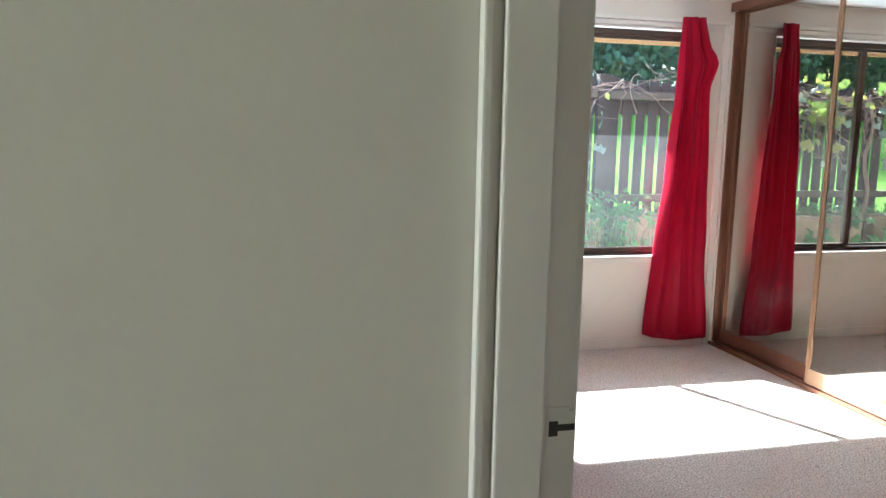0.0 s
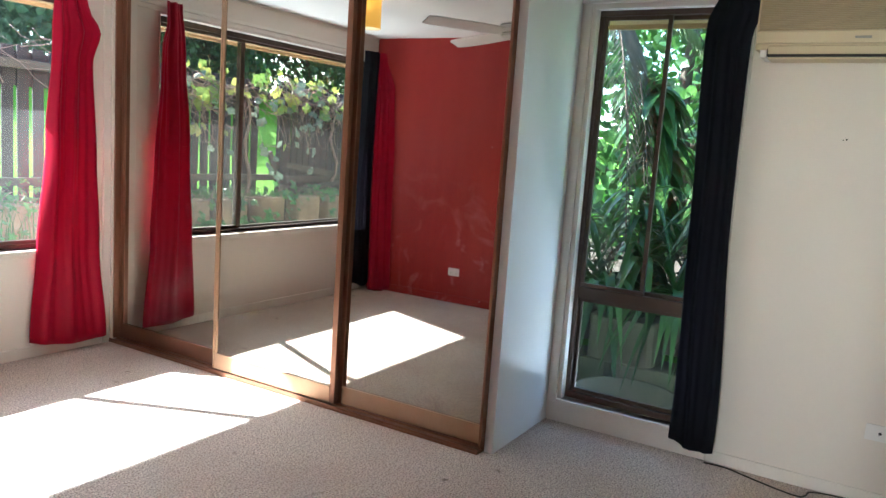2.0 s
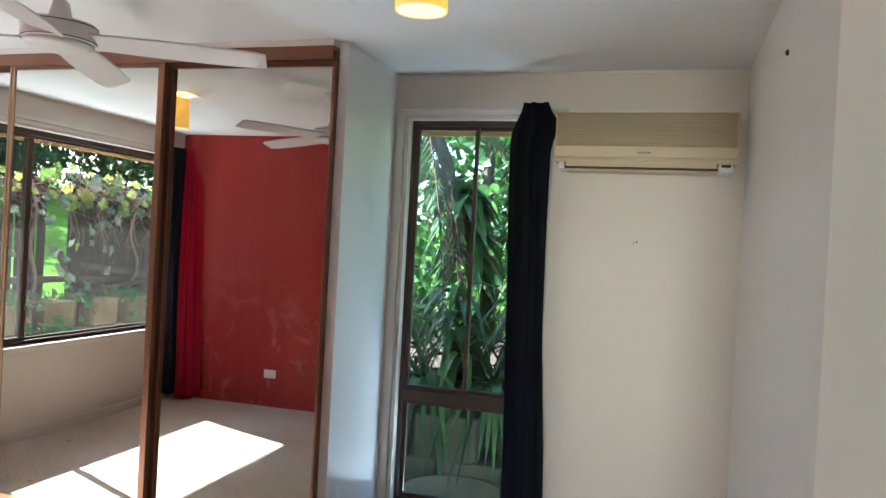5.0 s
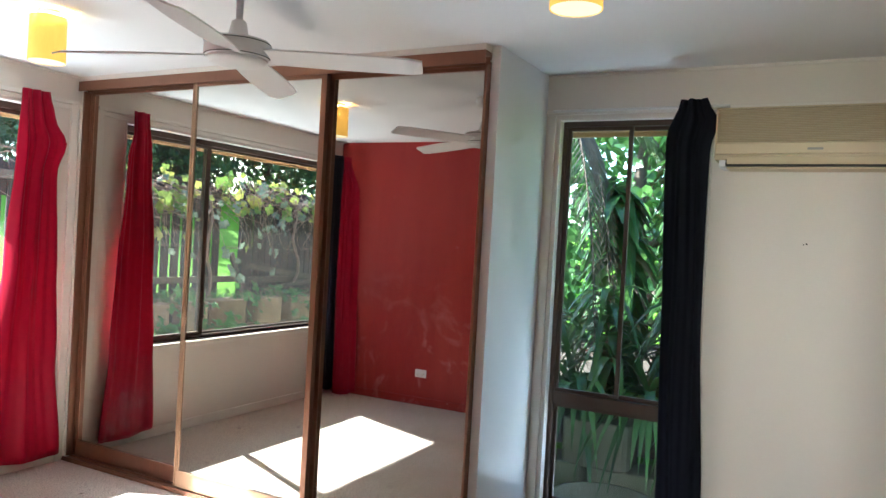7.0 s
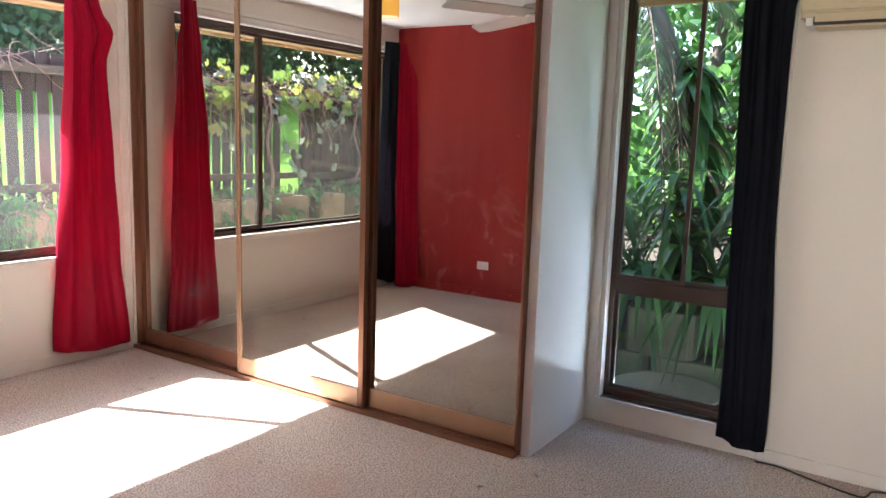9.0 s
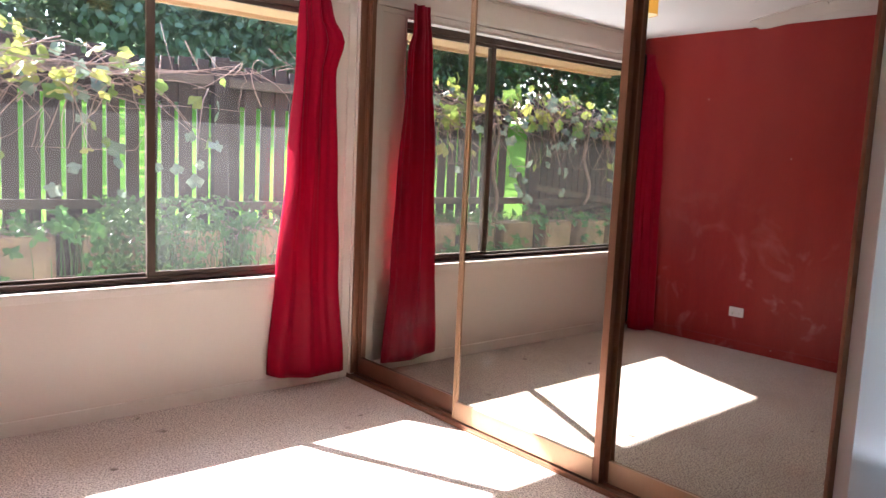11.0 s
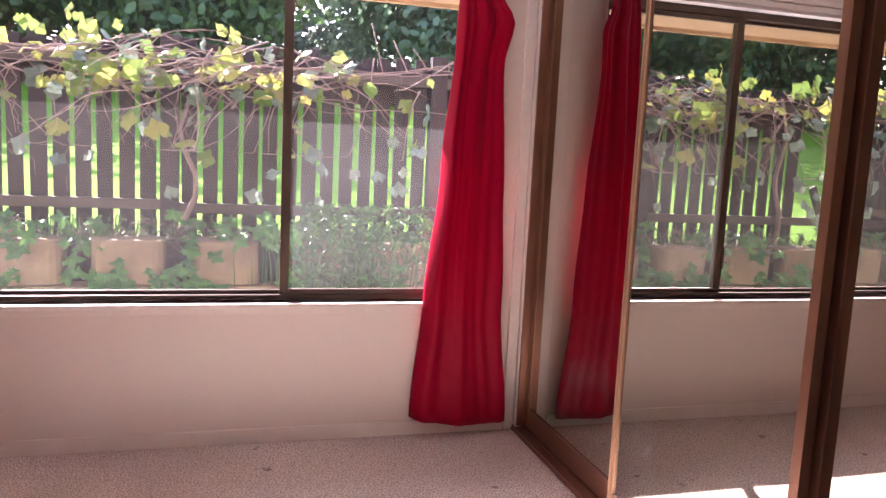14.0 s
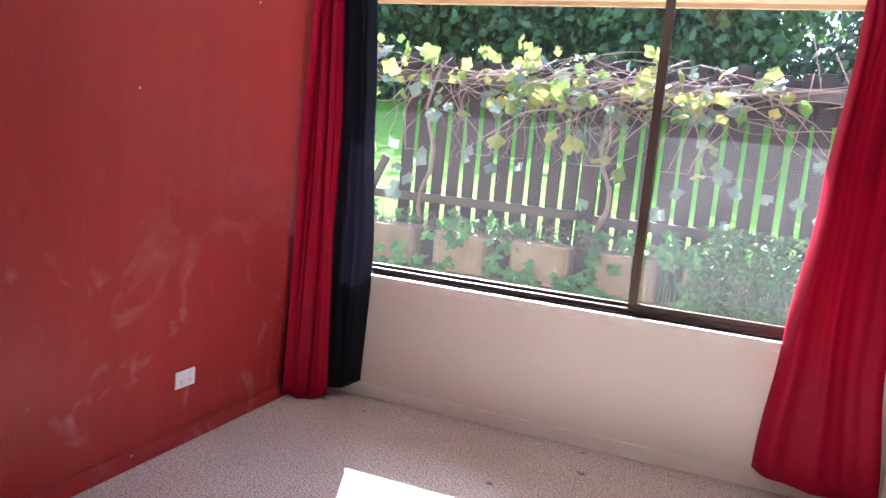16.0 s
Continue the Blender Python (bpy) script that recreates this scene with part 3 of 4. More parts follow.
part("latch", local(win2, boxes((EX + 0.04, EX + 0.0495, MY - 0.02, MY - 0.002, 0.77, 0.83), bevel=0.002)), BRONZE, win2)
part("window_sill", local(win2, boxes((EX - 0.02, EX + 0.049, y0 - 0.01, y1 + 0.01, z0 - 0.02, z0 + 0.0), bevel=0.003)), TRIM, win2, "white painted low sill")
part("apron", local(win2, boxes((EX - 0.012, EX - 0.0005, y0 - 0.05, y1 + 0.05, 0.004, z0 - 0.021), bevel=0.002)), TRIM, win2)
part("architrave", local(win2, boxes((EX - 0.014, EX - 0.0005, y1 + 0.012, y1 + 0.05, z0 - 0.018, 2.188), (EX - 0.014, EX - 0.0005, y0 - 0.05, y0 - 0.012, z0 - 0.018, 2.188), bevel=0.003)), TRIM, win2)
part("reveal", local(win2, boxes((EX - 0.004, EX + 0.049, y1 - 0.012, y1 - 0.0005, z0 + 0.001, z1), (EX - 0.004, EX + 0.049, y0 + 0.0005, y0 + 0.012, z0 + 0.001, z1), (EX - 0.004, EX + 0.049, y0 + 0.0125, y1 - 0.0125, z1 - 0.01, z1), bevel=0.001)), TRIM, win2)
rail2 = solid("curtain_rail", boxes((EX - 0.026, EX - 0.0005, -3.70, -2.855, 2.19, 2.212), bevel=0.003), TRIM, "white painted curtain board above the narrow window", "curtain rail", kind="structure")
rod = bmesh.new()
tube(rod, [(EX - 0.045, -3.76, 2.205), (EX - 0.045, -2.9, 2.205)], 0.007, n=10)
part("rod", rod, WHITEPLASTIC, rail2)
solid("trim_pipe_cover", boxes((EX - 0.03, EX - 0.0005, -4.57, -3.70, 2.165, 2.212), bevel=0.003), TRIM, "white painted board above the air conditioner", "trim", kind="structure")

# ---- wardrobe with three sliding mirror doors ----
ward = thing("wardrobe", (0.03, -1.4, 0.0), "built-in wardrobe with three brown-framed sliding mirror doors", "wardrobe")
part("header", local(ward, boxes((-0.06, 0.05, WARD - 0.003, -0.002, 2.372, CZ - 0.001))), TRIM, ward, "white painted timber header")
part("top_track", local(ward, boxes((-0.058, -0.052, WARD, -0.002, 2.312, 2.3715), (-0.0515, 0.05, WARD, -0.002, 2.350, 2.3715), (-0.007, -0.002, WARD, -0.002, 2.312, 2.3495), bevel=0.001)), COPPER, ward, "brown pressed metal track")
part("bottom_track", local(ward, boxes((-0.062, 0.05, WARD, -0.002, 0.002, 0.014), (-0.058, -0.052, WARD, -0.002, 0.0142, 0.026), (-0.007, -0.002, WARD, -0.002, 0.0142, 0.026), bevel=0.001)), COPPER, ward, "brown metal floor track")
part("side_jamb", local(ward, boxes((-0.04, 0.05, -0.0395, -0.027, 0.0265, 2.3115), bevel=0.001)), COPPER, ward)
part("side_jamb", local(ward, boxes((-0.04, 0.05, WARD - 0.004, WARD + 0.008, 0.0265, 2.3115), bevel=0.001)), COPPER, ward)
part("back_panel", local(ward, boxes((0.12, 0.13, WARD, -0.002, 0.0, CZ - 0.001))), TRIM, ward)
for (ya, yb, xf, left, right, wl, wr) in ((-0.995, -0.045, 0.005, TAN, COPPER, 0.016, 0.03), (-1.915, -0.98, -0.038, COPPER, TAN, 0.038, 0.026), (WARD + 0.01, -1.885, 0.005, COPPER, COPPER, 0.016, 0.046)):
    za, zb = 0.028, 2.335
    d = part("sliding_door", local(ward, boxes((xf + 0.012, xf + 0.022, ya + 0.01, yb - 0.01, za + 0.01, zb - 0.01))), DARK, ward, "brown-framed sliding mirror door")
    sub = lambda n_, rows, m_, lb="": (lambda o: setattr(o, "matrix_parent_inverse", Matrix.Translation(-ward.location)) or o)(part(n_, boxes(*rows, bevel=0.0015), m_, d, lb))
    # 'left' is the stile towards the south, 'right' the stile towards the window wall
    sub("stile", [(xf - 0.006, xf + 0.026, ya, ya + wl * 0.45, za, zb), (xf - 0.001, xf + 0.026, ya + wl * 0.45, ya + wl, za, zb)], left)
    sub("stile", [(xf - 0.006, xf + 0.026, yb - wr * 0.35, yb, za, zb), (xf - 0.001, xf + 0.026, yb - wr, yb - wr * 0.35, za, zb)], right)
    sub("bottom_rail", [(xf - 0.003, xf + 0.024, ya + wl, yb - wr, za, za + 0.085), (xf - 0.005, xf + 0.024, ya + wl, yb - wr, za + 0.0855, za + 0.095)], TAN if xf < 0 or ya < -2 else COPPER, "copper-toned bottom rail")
    sub("top_rail", [(xf - 0.003, xf + 0.024, ya + wl, yb - wr, zb - 0.04, zb)], COPPER)
    gl = new("mirror", mesh_of("mirror", boxes((xf + 0.006, xf + 0.011, ya + wl - 0.004, yb - wr + 0.004, za + 0.09, zb - 0.036)), MIRROR))
    gl.parent, gl.matrix_parent_inverse = d, Matrix.Translation(-ward.location)
    tagged(gl, "dusty silvered mirror glass")
    if ya < -2:
        # this door hangs slightly askew in its track
        pivot = Vector((xf, (ya + yb) / 2, 0)) - ward.location
        d.matrix_basis = Matrix.Translation(pivot) @ Matrix.Rotation(radians(0.5), 4, "Z") @ Matrix.Translation(-pivot)


# ---- curtains ----
def curtain(name, edge_a, edge_b, folds, depth, material, label, axis="x", seed=0, rows=44, cols=90, wrap=""):
    """Hanging cloth between two edges, each a list of (z, place along the wall, distance from the wall). An edge named in wrap turns back towards the wall."""
    rnd = random.Random(seed)
    ph = [rnd.uniform(0, 6.28) for _ in range(6)]

    def along(edge, z):
        for (za, pa, da), (zb, pb, db) in zip(edge, edge[1:]):
            if za >= z >= zb:
                k = (za - z) / (za - zb)
                k = k * k * (3 - 2 * k)
                return pa + (pb - pa) * k, da + (db - da) * k
        return edge[-1][1:]
    bm = bmesh.new()
    top = edge_a[0][0]
    grid = []
    for i in range(rows + 1):
        line = []
        for j in range(cols + 1):
            u = j / cols
            bot = edge_a[-1][0] + (edge_b[-1][0] - edge_a[-1][0]) * u - 0.025 * math.sin(math.pi * u)
            z = top + (bot - top) * i / rows
            v = (top - z) / (top - bot)
            pa, da = along(edge_a, max(z, edge_a[-1][0]))
            pb, db = along(edge_b, max(z, edge_b[-1][0]))
            s = folds * u * 6.283
            w = math.sin(s + ph[0] + 0.5 * math.sin(2.2 * v + ph[1])) + 0.4 * math.sin(1.7 * s + ph[2] + 1.5 * v) + 0.25 * math.sin(2.9 * s + ph[3] - 2 * v)
            amp = depth * (1.0 - 0.45 * v)
            dist = da + (db - da) * u + amp * w * 0.5
            for e, w_ in (("a", u), ("b", 1 - u)):
                if e in wrap and w_ < 0.12:
                    dist = 0.03 + (dist - 0.03) * math.sin(w_ / 0.12 * math.pi / 2)
            fine = 0.003 * noise.noise(Vector((u * 7 + seed, z * 5, seed)))
            pl = pa + (pb - pa) * u + 0.008 * math.sin(s * 0.5 + 3 * z + ph[4]) * (0.3 + v)
            line.append(bm.verts.new((pl, -max(0.022, dist) - fine, z) if axis == "x" else (EX - max(0.02, dist) - fine, pl, z)))
        grid.append(line)
    for a, b in zip(grid, grid[1:]):
        for j in range(cols):
            f = bm.faces.new((a[j], a[j + 1], b[j + 1], b[j]))
            f.smooth = True
    ob = solid(name, bm, material, label, "curtain")
    md = ob.modifiers.new("thick", "SOLIDIFY")
    md.thickness, md.offset = 0.0025, 0
    return ob


curtain("red_curtain", [(2.255, -0.43, 0.06), (1.9, -0.45, 0.09), (1.29, -0.502, 0.11), (0.68, -0.55, 0.10), (0.10, -0.588, 0.085)],
        [(2.255, -0.285, 0.06), (2.1, -0.265, 0.09), (1.96, -0.205, 0.12), (1.78, -0.232, 0.08), (1.2, -0.205, 0.07), (0.67, -0.178, 0.07), (0.07, -0.115, 0.075)],
        2.2, 0.03, REDCLOTH, "bright red satin curtain bunched beside the wide window", seed=3, wrap="a")
curtain("red_curtain", [(2.255, -2.81, 0.10), (1.9, -2.81, 0.22), (1.2, -2.812, 0.25), (0.03, -2.812, 0.29)], [(2.255, -2.74, 0.10), (1.2, -2.67, 0.14), (0.03, -2.625, 0.19)],
        2.6, 0.035, REDCLOTH, "dark red curtain hanging in the corner by the red wall", seed=8)
curtain("black_curtain", [(2.255, -2.745, 0.10), (1.2, -2.72, 0.10), (0.06, -2.71, 0.11)], [(2.255, -2.585, 0.06), (1.5, -2.54, 0.09), (0.7, -2.50, 0.09), (0.09, -2.505, 0.11)],
        2.2, 0.03, BLACKCLOTH, "dark charcoal curtain pulled to the side of the window", seed=5, wrap="b")
curtain("black_curtain", [(2.235, -3.545, 0.078), (2.06, -3.49, 0.08), (1.2, -3.515, 0.07), (0.10, -3.525, 0.08)], [(2.235, -3.665, 0.078), (2.12, -3.725, 0.09), (2.0, -3.69, 0.07), (1.2, -3.695, 0.06), (0.07, -3.735, 0.07)],
        2.0, 0.03, BLACKCLOTH, "dark navy-black curtain gathered beside the narrow window", axis="y", seed=11)


# ---- ceiling fan ----
FANX, FANY = -1.066, -2.295
fan = thing("ceiling_fan", (FANX, FANY, CZ), "white four-blade ceiling fan at rest with a round light", "ceiling fan")
bm = bmesh.new()
lathe(bm, [(0.064, -0.001), (0.064, -0.03), (0.058, -0.045), (0.050, -0.06), (0.02, -0.063)], (0, 0, 0))
part("canopy", bm, WHITEPLASTIC, fan)
bm = bmesh.new()
lathe(bm, [(0.0125, -0.055), (0.0125, -0.16)], (0, 0, 0), n=16)
part("downrod", bm, WHITEPLASTIC, fan)
bm = bmesh.new()
lathe(bm, [(0.016, -0.118), (0.026, -0.125), (0.036, -0.172), (0.06, -0.182), (0.112, -0.195), (0.118, -0.204), (0.118, -0.250), (0.112, -0.258)], (0, 0, -0.025), n=40)
part("motor_housing", bm, WHITEPLASTIC, fan)
bm = bmesh.new()
lathe(bm, [(0.1185, -0.2030), (0.1192, -0.2045), (0.1185, -0.2060)], (0, 0, -0.025), n=40, cap=False)
lathe(bm, [(0.1165, -0.2520), (0.1180, -0.2535), (0.1165, -0.2550)], (0, 0, -0.025), n=40, cap=False)
part("seam", bm, DARK, fan, "dark seam line")
bm = bmesh.new()
lathe(bm, [(0.108, -0.2585), (0.104, -0.268), (0.085, -0.278), (0.05, -0.284), (0.001, -0.286)], (0, 0, -0.025), n=40)
part("diffuser", bm, WHITEPLASTIC, fan, "opal plastic light cover, unlit")
blademe = None
for k, a in enumerate((-65, 25, 115, 205)):
    if blademe is None:
        bm = bmesh.new()
        n_ = 14
        ring = []
        for i in range(n_ + 1):
            u = i / n_
            x = 0.095 + 0.575 * u
            half = 0.040 + 0.026 * math.sin(math.pi * min(1, u * 0.75 + 0.1))
            if u > 0.93:
                half *= 1 - 0.35 * ((u - 0.93) / 0.07) ** 2
            ring.append([(x, -half, 0.013), (x, half, -0.013)])
        vt = [[bm.verts.new((p[0], p[1], p[2] + dz)) for p in r] for r in ring for dz in (0.0,)]
        vb = [[bm.verts.new((p[0], p[1], p[2] - 0.006)) for p in r] for r in ring]
        for i in range(n_):
            bm.faces.new((vt[i][0], vt[i + 1][0], vt[i + 1][1], vt[i][1]))
            bm.faces.new((vb[i][1], vb[i + 1][1], vb[i + 1][0], vb[i][0]))
            for s_ in (0, 1):
                bm.faces.new((vt[i][s_], vb[i][s_], vb[i + 1][s_], vt[i + 1][s_]))
        for i in (0, n_):
            bm.faces.new((vt[i][0], vt[i][1], vb[i][1], vb[i][0]))
        blademe = mesh_of("blade", bm, WHITEPLASTIC)
    b = new("blade", blademe)
    b.parent = fan
    b.matrix_basis = pose(0, 0, -0.265, 0, 1.5, a)


# ---- ceiling lights ----
def ceiling_light(x, y):
    lamp = thing("ceiling_light", (x, y, CZ), "small yellow fabric drum ceiling light, switched on", "ceiling light", "drum lights")
    bm = bmesh.new()
    lathe(bm, [(0.045, -0.001), (0.045, -0.014), (0.02, -0.018), (0.02, -0.05)], (0, 0, 0), n=24)
    part("mount", bm, WHITEPLASTIC, lamp)
    bm = bmesh.new()
    n_ = 36
    rings = []
    for r, h in ((0.072, -0.03), (0.075, -0.222), (0.0735, -0.222), (0.0705, -0.03)):
        rings.append([bm.verts.new((r * math.cos(6.2832 * i / n_) * (1 + 0.006 * (i % 2)), r * math.sin(6.2832 * i / n_) * (1 + 0.006 * (i % 2)), h)) for i in range(n_)])
    for a, b in zip(rings, rings[1:] + rings[:1]):
        for i in range(n_):
            bm.faces.new((a[i], a[(i + 1) % n_], b[(i + 1) % n_], b[i])).smooth = True
    part("shade", bm, SHADE, lamp, "pleated yellow fabric shade")
    bm = bmesh.new()
    lathe(bm, [(0.0002, -0.145), (0.018, -0.14), (0.028, -0.12), (0.028, -0.10), (0.016, -0.07), (0.014, -0.05)], (0, 0, 0), n=20)
    part("bulb", bm, BULB, lamp, "glowing warm bulb")
    bm = bmesh.new()
    lathe(bm, [(0.0715, -0.2205), (0.071, -0.216), (0.0002, -0.216)], (0, 0, 0), n=36)
    part("diffuser", bm, DIFFUSER, lamp, "glowing cream diffuser")


ceiling_light(-1.05, -3.55)
ceiling_light(-1.06, -1.19)


# ---- air conditioner ----
ac = thing("air_conditioner", (EX - 0.001, -4.14, 1.90), "aged cream wall-mounted split air conditioner with ribbed front", "air conditioner")
AY0, AY1 = -4.535, -3.722
part("body", local(ac, boxes((0.455, EX - 0.001, AY0, AY1, 1.935, 2.168), bevel=0.012)), CREAMPLASTIC, ac)
part("front_panel", local(ac, boxes((0.440, 0.4545, AY0 + 0.004, AY1 - 0.004, 1.96, 2.012), bevel=0.006)), CREAMPLASTIC, ac)
grille = boxes()
for i in range(20):
    z = 2.0165 + i * 0.0073
    box(grille, 0.4425, 0.4548, AY0 + 0.012, AY1 - 0.012, z, z + 0.0043)
part("grille", local(ac, grille), mat("aged_grille", (0.46, 0.36, 0.21), 0.5, second=(0.40, 0.31, 0.17), scale=5, amount=0.3, bump=0.03), ac, "cream ribbed intake grille")
# Dark sheet behind the ribs: the shade in their gaps put into its colour.
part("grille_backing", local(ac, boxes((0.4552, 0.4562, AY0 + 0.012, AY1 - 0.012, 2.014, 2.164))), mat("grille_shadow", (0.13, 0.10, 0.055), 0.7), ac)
part("grille_frame", local(ac, boxes((0.438, 0.4548, AY0 + 0.003, AY0 + 0.0115, 2.0125, 2.167), (0.438, 0.4548, AY1 - 0.0115, AY1 - 0.003, 2.0125, 2.167), (0.438, 0.4548, AY0 + 0.0116, AY1 - 0.0116, 2.162, 2.167), bevel=0.002)), CREAMPLASTIC, ac)
vane = bmesh.new()
box(vane, 0.448, 0.456, AY0 + 0.09, AY1 - 0.055, 1.918, 1.952, bevel=0.003)
bmesh.ops.rotate(vane, verts=vane.verts, cent=(0.452, 0, 1.935), matrix=Matrix.Rotation(radians(-18), 3, "Y"))
part("vane", local(ac, vane), CREAMPLASTIC, ac)
part("outlet_slot", local(ac, boxes((0.457, 0.50, AY0 + 0.085, AY1 - 0.05, 1.912, 1.958))), DARK, ac, "dark air slot")
for ya, yb in ((AY0 + 0.02, AY0 + 0.084), (AY1 - 0.049, AY1 - 0.02)):
    part("lower_end", local(ac, boxes((0.462, EX - 0.002, ya, yb, 1.905, 1.955), bevel=0.008)), WHITEPLASTIC, ac, "greyish white lower end")
part("base", local(ac, boxes((0.50, EX - 0.002, AY0 + 0.084, AY1 - 0.049, 1.903, 1.929), bevel=0.006)), CREAMPLASTIC, ac)
part("badge", local(ac, boxes((0.4385, 0.4399, -4.16, -4.10, 1.978, 1.988), bevel=0.001)), mat("badge_grey", (0.3, 0.28, 0.24), 0.4), ac, "small grey badge")
part("receiver", local(ac, boxes((0.4605, 0.4625, AY0 + 0.03, AY0 + 0.07, 1.925, 1.94))), DARK, ac)


# ---- outlets, cable, marks ----
def outlet(m, label, rockers):
    o = thing("power_outlet", (0, 0, 0), label, "outlet")
    part("plate", boxes((-0.057, 0.057, 0.0005, 0.009, -0.036, 0.036), bevel=0.003), WHITEPLASTIC, o)
    if rockers:
        for s in (-1, 1):
            part("switch", boxes((s * 0.032 - 0.007, s * 0.032 + 0.007, 0.0092, 0.0125, 0.012, 0.026), bevel=0.001), WHITEPLASTIC, o)
            for q, (dx, dz) in enumerate(((-0.006, -0.006), (0.006, -0.006), (0, -0.017))):
                part("slot", boxes((s * 0.026 + dx - 0.001, s * 0.026 + dx + 0.001, 0.0091, 0.0096, dz - 0.004, dz + 0.004)), DARK, o)
    else:
        bm = bmesh.new()
        lathe(bm, [(0.0065, 0.0092), (0.0065, 0.0125), (0.004, 0.013)], (0, 0, 0), "y", 16)
        part("socket", bm, DARK, o, "small dark aerial socket")
    o.matrix_basis = m
    return o


outlet(pose(WX, -0.99, 0.287, 0, 0, -90), "white double power outlet on the red wall", True)
outlet(pose(EX, -4.40, 0.327, 0, 0, 90), "white aerial socket plate on the pale wall", False)
cab = bmesh.new()
pts = [(0.585, -3.70, 0.006), (0.59, -3.80, 0.006), (0.545, -3.92, 0.006), (0.50, -4.05, 0.006), (0.485, -4.13, 0.006), (0.52, -4.155, 0.006), (0.57, -4.17, 0.006), (0.60, -4.25, 0.006), (0.605, -4.36, 0.006), (0.58, -4.47, 0.006)]
sm = []
for i in range(len(pts) - 1):
    for k in range(6):
        t_ = k / 6
        p0, p1, p2, p3 = (Vector(pts[max(0, min(len(pts) - 1, i + d_))]) for d_ in (-1, 0, 1, 2))
        sm.append(0.5 * (2 * p1 + (p2 - p0) * t_ + (2 * p0 - 5 * p1 + 4 * p2 - p3) * t_ ** 2 + (3 * p1 - p0 - 3 * p2 + p3) * t_ ** 3))
tube(cab, sm, 0.004, n=8)
solid("cable", cab, DARK, "thin dark cable lying loose on the carpet", "cable")
nail = bmesh.new()
lathe(nail, [(0.009, 0.0005), (0.009, 0.006), (0.005, 0.010)], (-0.56, SY, 2.165), "y", 14)
solid("wall_hook", nail, DARK, "small dark screw hook in the pale wall", "hook")
for y_, z_, r_ in ((-4.112, 1.580, 0.0042), (-4.099, 1.577, 0.0028)):
    hole = bmesh.new()
    lathe(hole, [(r_, -0.0022), (r_, -0.0004)], (EX, y_, z_), "x", 10)
    solid("screw_hole", hole, DARK, "tiny dark screw hole in the pale wall", "hole")

# ---- outdoors ----
def leaves(name, spots, shape, material, parent=None, label="", category="", kind=""):
    """One mesh of many small leaves. spots: (place, size, normal, turn); shape: outline points (x, y, lift) of a fan round its first point."""
    vs, fs = [], []
    for p, s, nrm, turn in spots:
        q = Vector(nrm).normalized().to_track_quat("Z", "Y").to_matrix() @ Matrix.Rotation(turn, 3, "Z")
        k = len(vs)
        for (x, y, h) in shape:
            vs.append(tuple(Vector(p) + q @ Vector((x * s, y * s, h * s))))
        n_ = len(shape)
        fs += [(k, k + i, k + i + 1) for i in range(1, n_ - 1)] + [(k, k + n_ - 1, k + 1)]
    me = bpy.data.meshes.new(name)
    me.from_pydata(vs, [], fs)
    me.materials.append(material)
    ob = new(name, me)
    if parent:
        ob.parent = parent
        ob.matrix_parent_inverse = Matrix.Translation(-parent.location)
    return tagged(ob, label, category, "", kind)


def ring_shape(radii, fold=0.12):
    pts = [(0, 0, 0)]
    for i, r in enumerate(radii):
        a = 2 * math.pi * i / len(radii) + math.pi / 2
        pts.append((r * math.cos(a), r * math.sin(a), -fold * abs(r * math.cos(a)) + 0.08 * math.sin(3 * a)))
    return pts


VINE = ring_shape((1.05, 0.84, 0.70, 0.86, 0.95, 0.78, 0.66, 0.76, 0.72, 0.28, 0.70, 0.78, 0.64, 0.80, 0.98, 0.84, 0.72, 0.82), 0.3)
LOBED = ring_shape((1.05, 0.70, 0.46, 0.78, 0.92, 0.62, 0.42, 0.66, 0.60, 0.20, 0.58, 0.68, 0.42, 0.66, 0.94, 0.74, 0.48, 0.68), 0.3)
OVAL = [(0, 0, 0), (0, 1.0, 0.0), (-0.28, 0.45, 0.08), (-0.33, -0.1, 0.1), (-0.15, -0.6, 0.05), (0.15, -0.6, 0.05), (0.33, -0.1, 0.1), (0.28, 0.45, 0.08)]
TUFT = [(0, 0, 0.1), (0, 1.0, -0.1), (-0.5, 0.2, 0.0), (-0.3, -0.7, 0), (0.4, -0.6, 0), (0.5, 0.3, 0)]
R = random.Random(21)


def rdir(up=0.0, rnd=R):
    v = Vector((rnd.gauss(0, 1), rnd.gauss(0, 1), rnd.gauss(0, 1) + up))
    return v.normalized()


# ground: one sheet, low path by the house, raised bed behind the blocks, lawn rising to the trees
prof = [(-400, 0.0), (-6, -0.14), (1.90, -0.14), (1.92, 0.60), (2.3, 0.70), (4, 0.88), (8, 1.5), (13, 2.35), (16, 2.7), (30, 3.8), (400, 6.0)]
xs = [-400, -60, -20, -8, -4, 0, 4, 8, 20, 60, 400]
gb = bmesh.new()
grid = [[gb.verts.new((x, y, z)) for x in xs] for y, z in prof]
for a, b in zip(grid, grid[1:]):
    for i in range(len(xs) - 1):
        gb.faces.new((a[i], a[i + 1], b[i + 1], b[i]))
solid("ground", gb, LAWN, "green lawn rising gently behind the fence", "lawn", kind="structure")
solid("pavement", boxes((-6, 0.84, 0.21, 1.62, -0.139, -0.10)), PAVE, "plain concrete path along the house", "path", kind="structure")
solid("garden_bed", boxes((-7, 3.2, 1.875, 2.9, -0.13, 0.69)), SOIL, "dark soil of the raised garden bed", "garden bed", kind="structure")
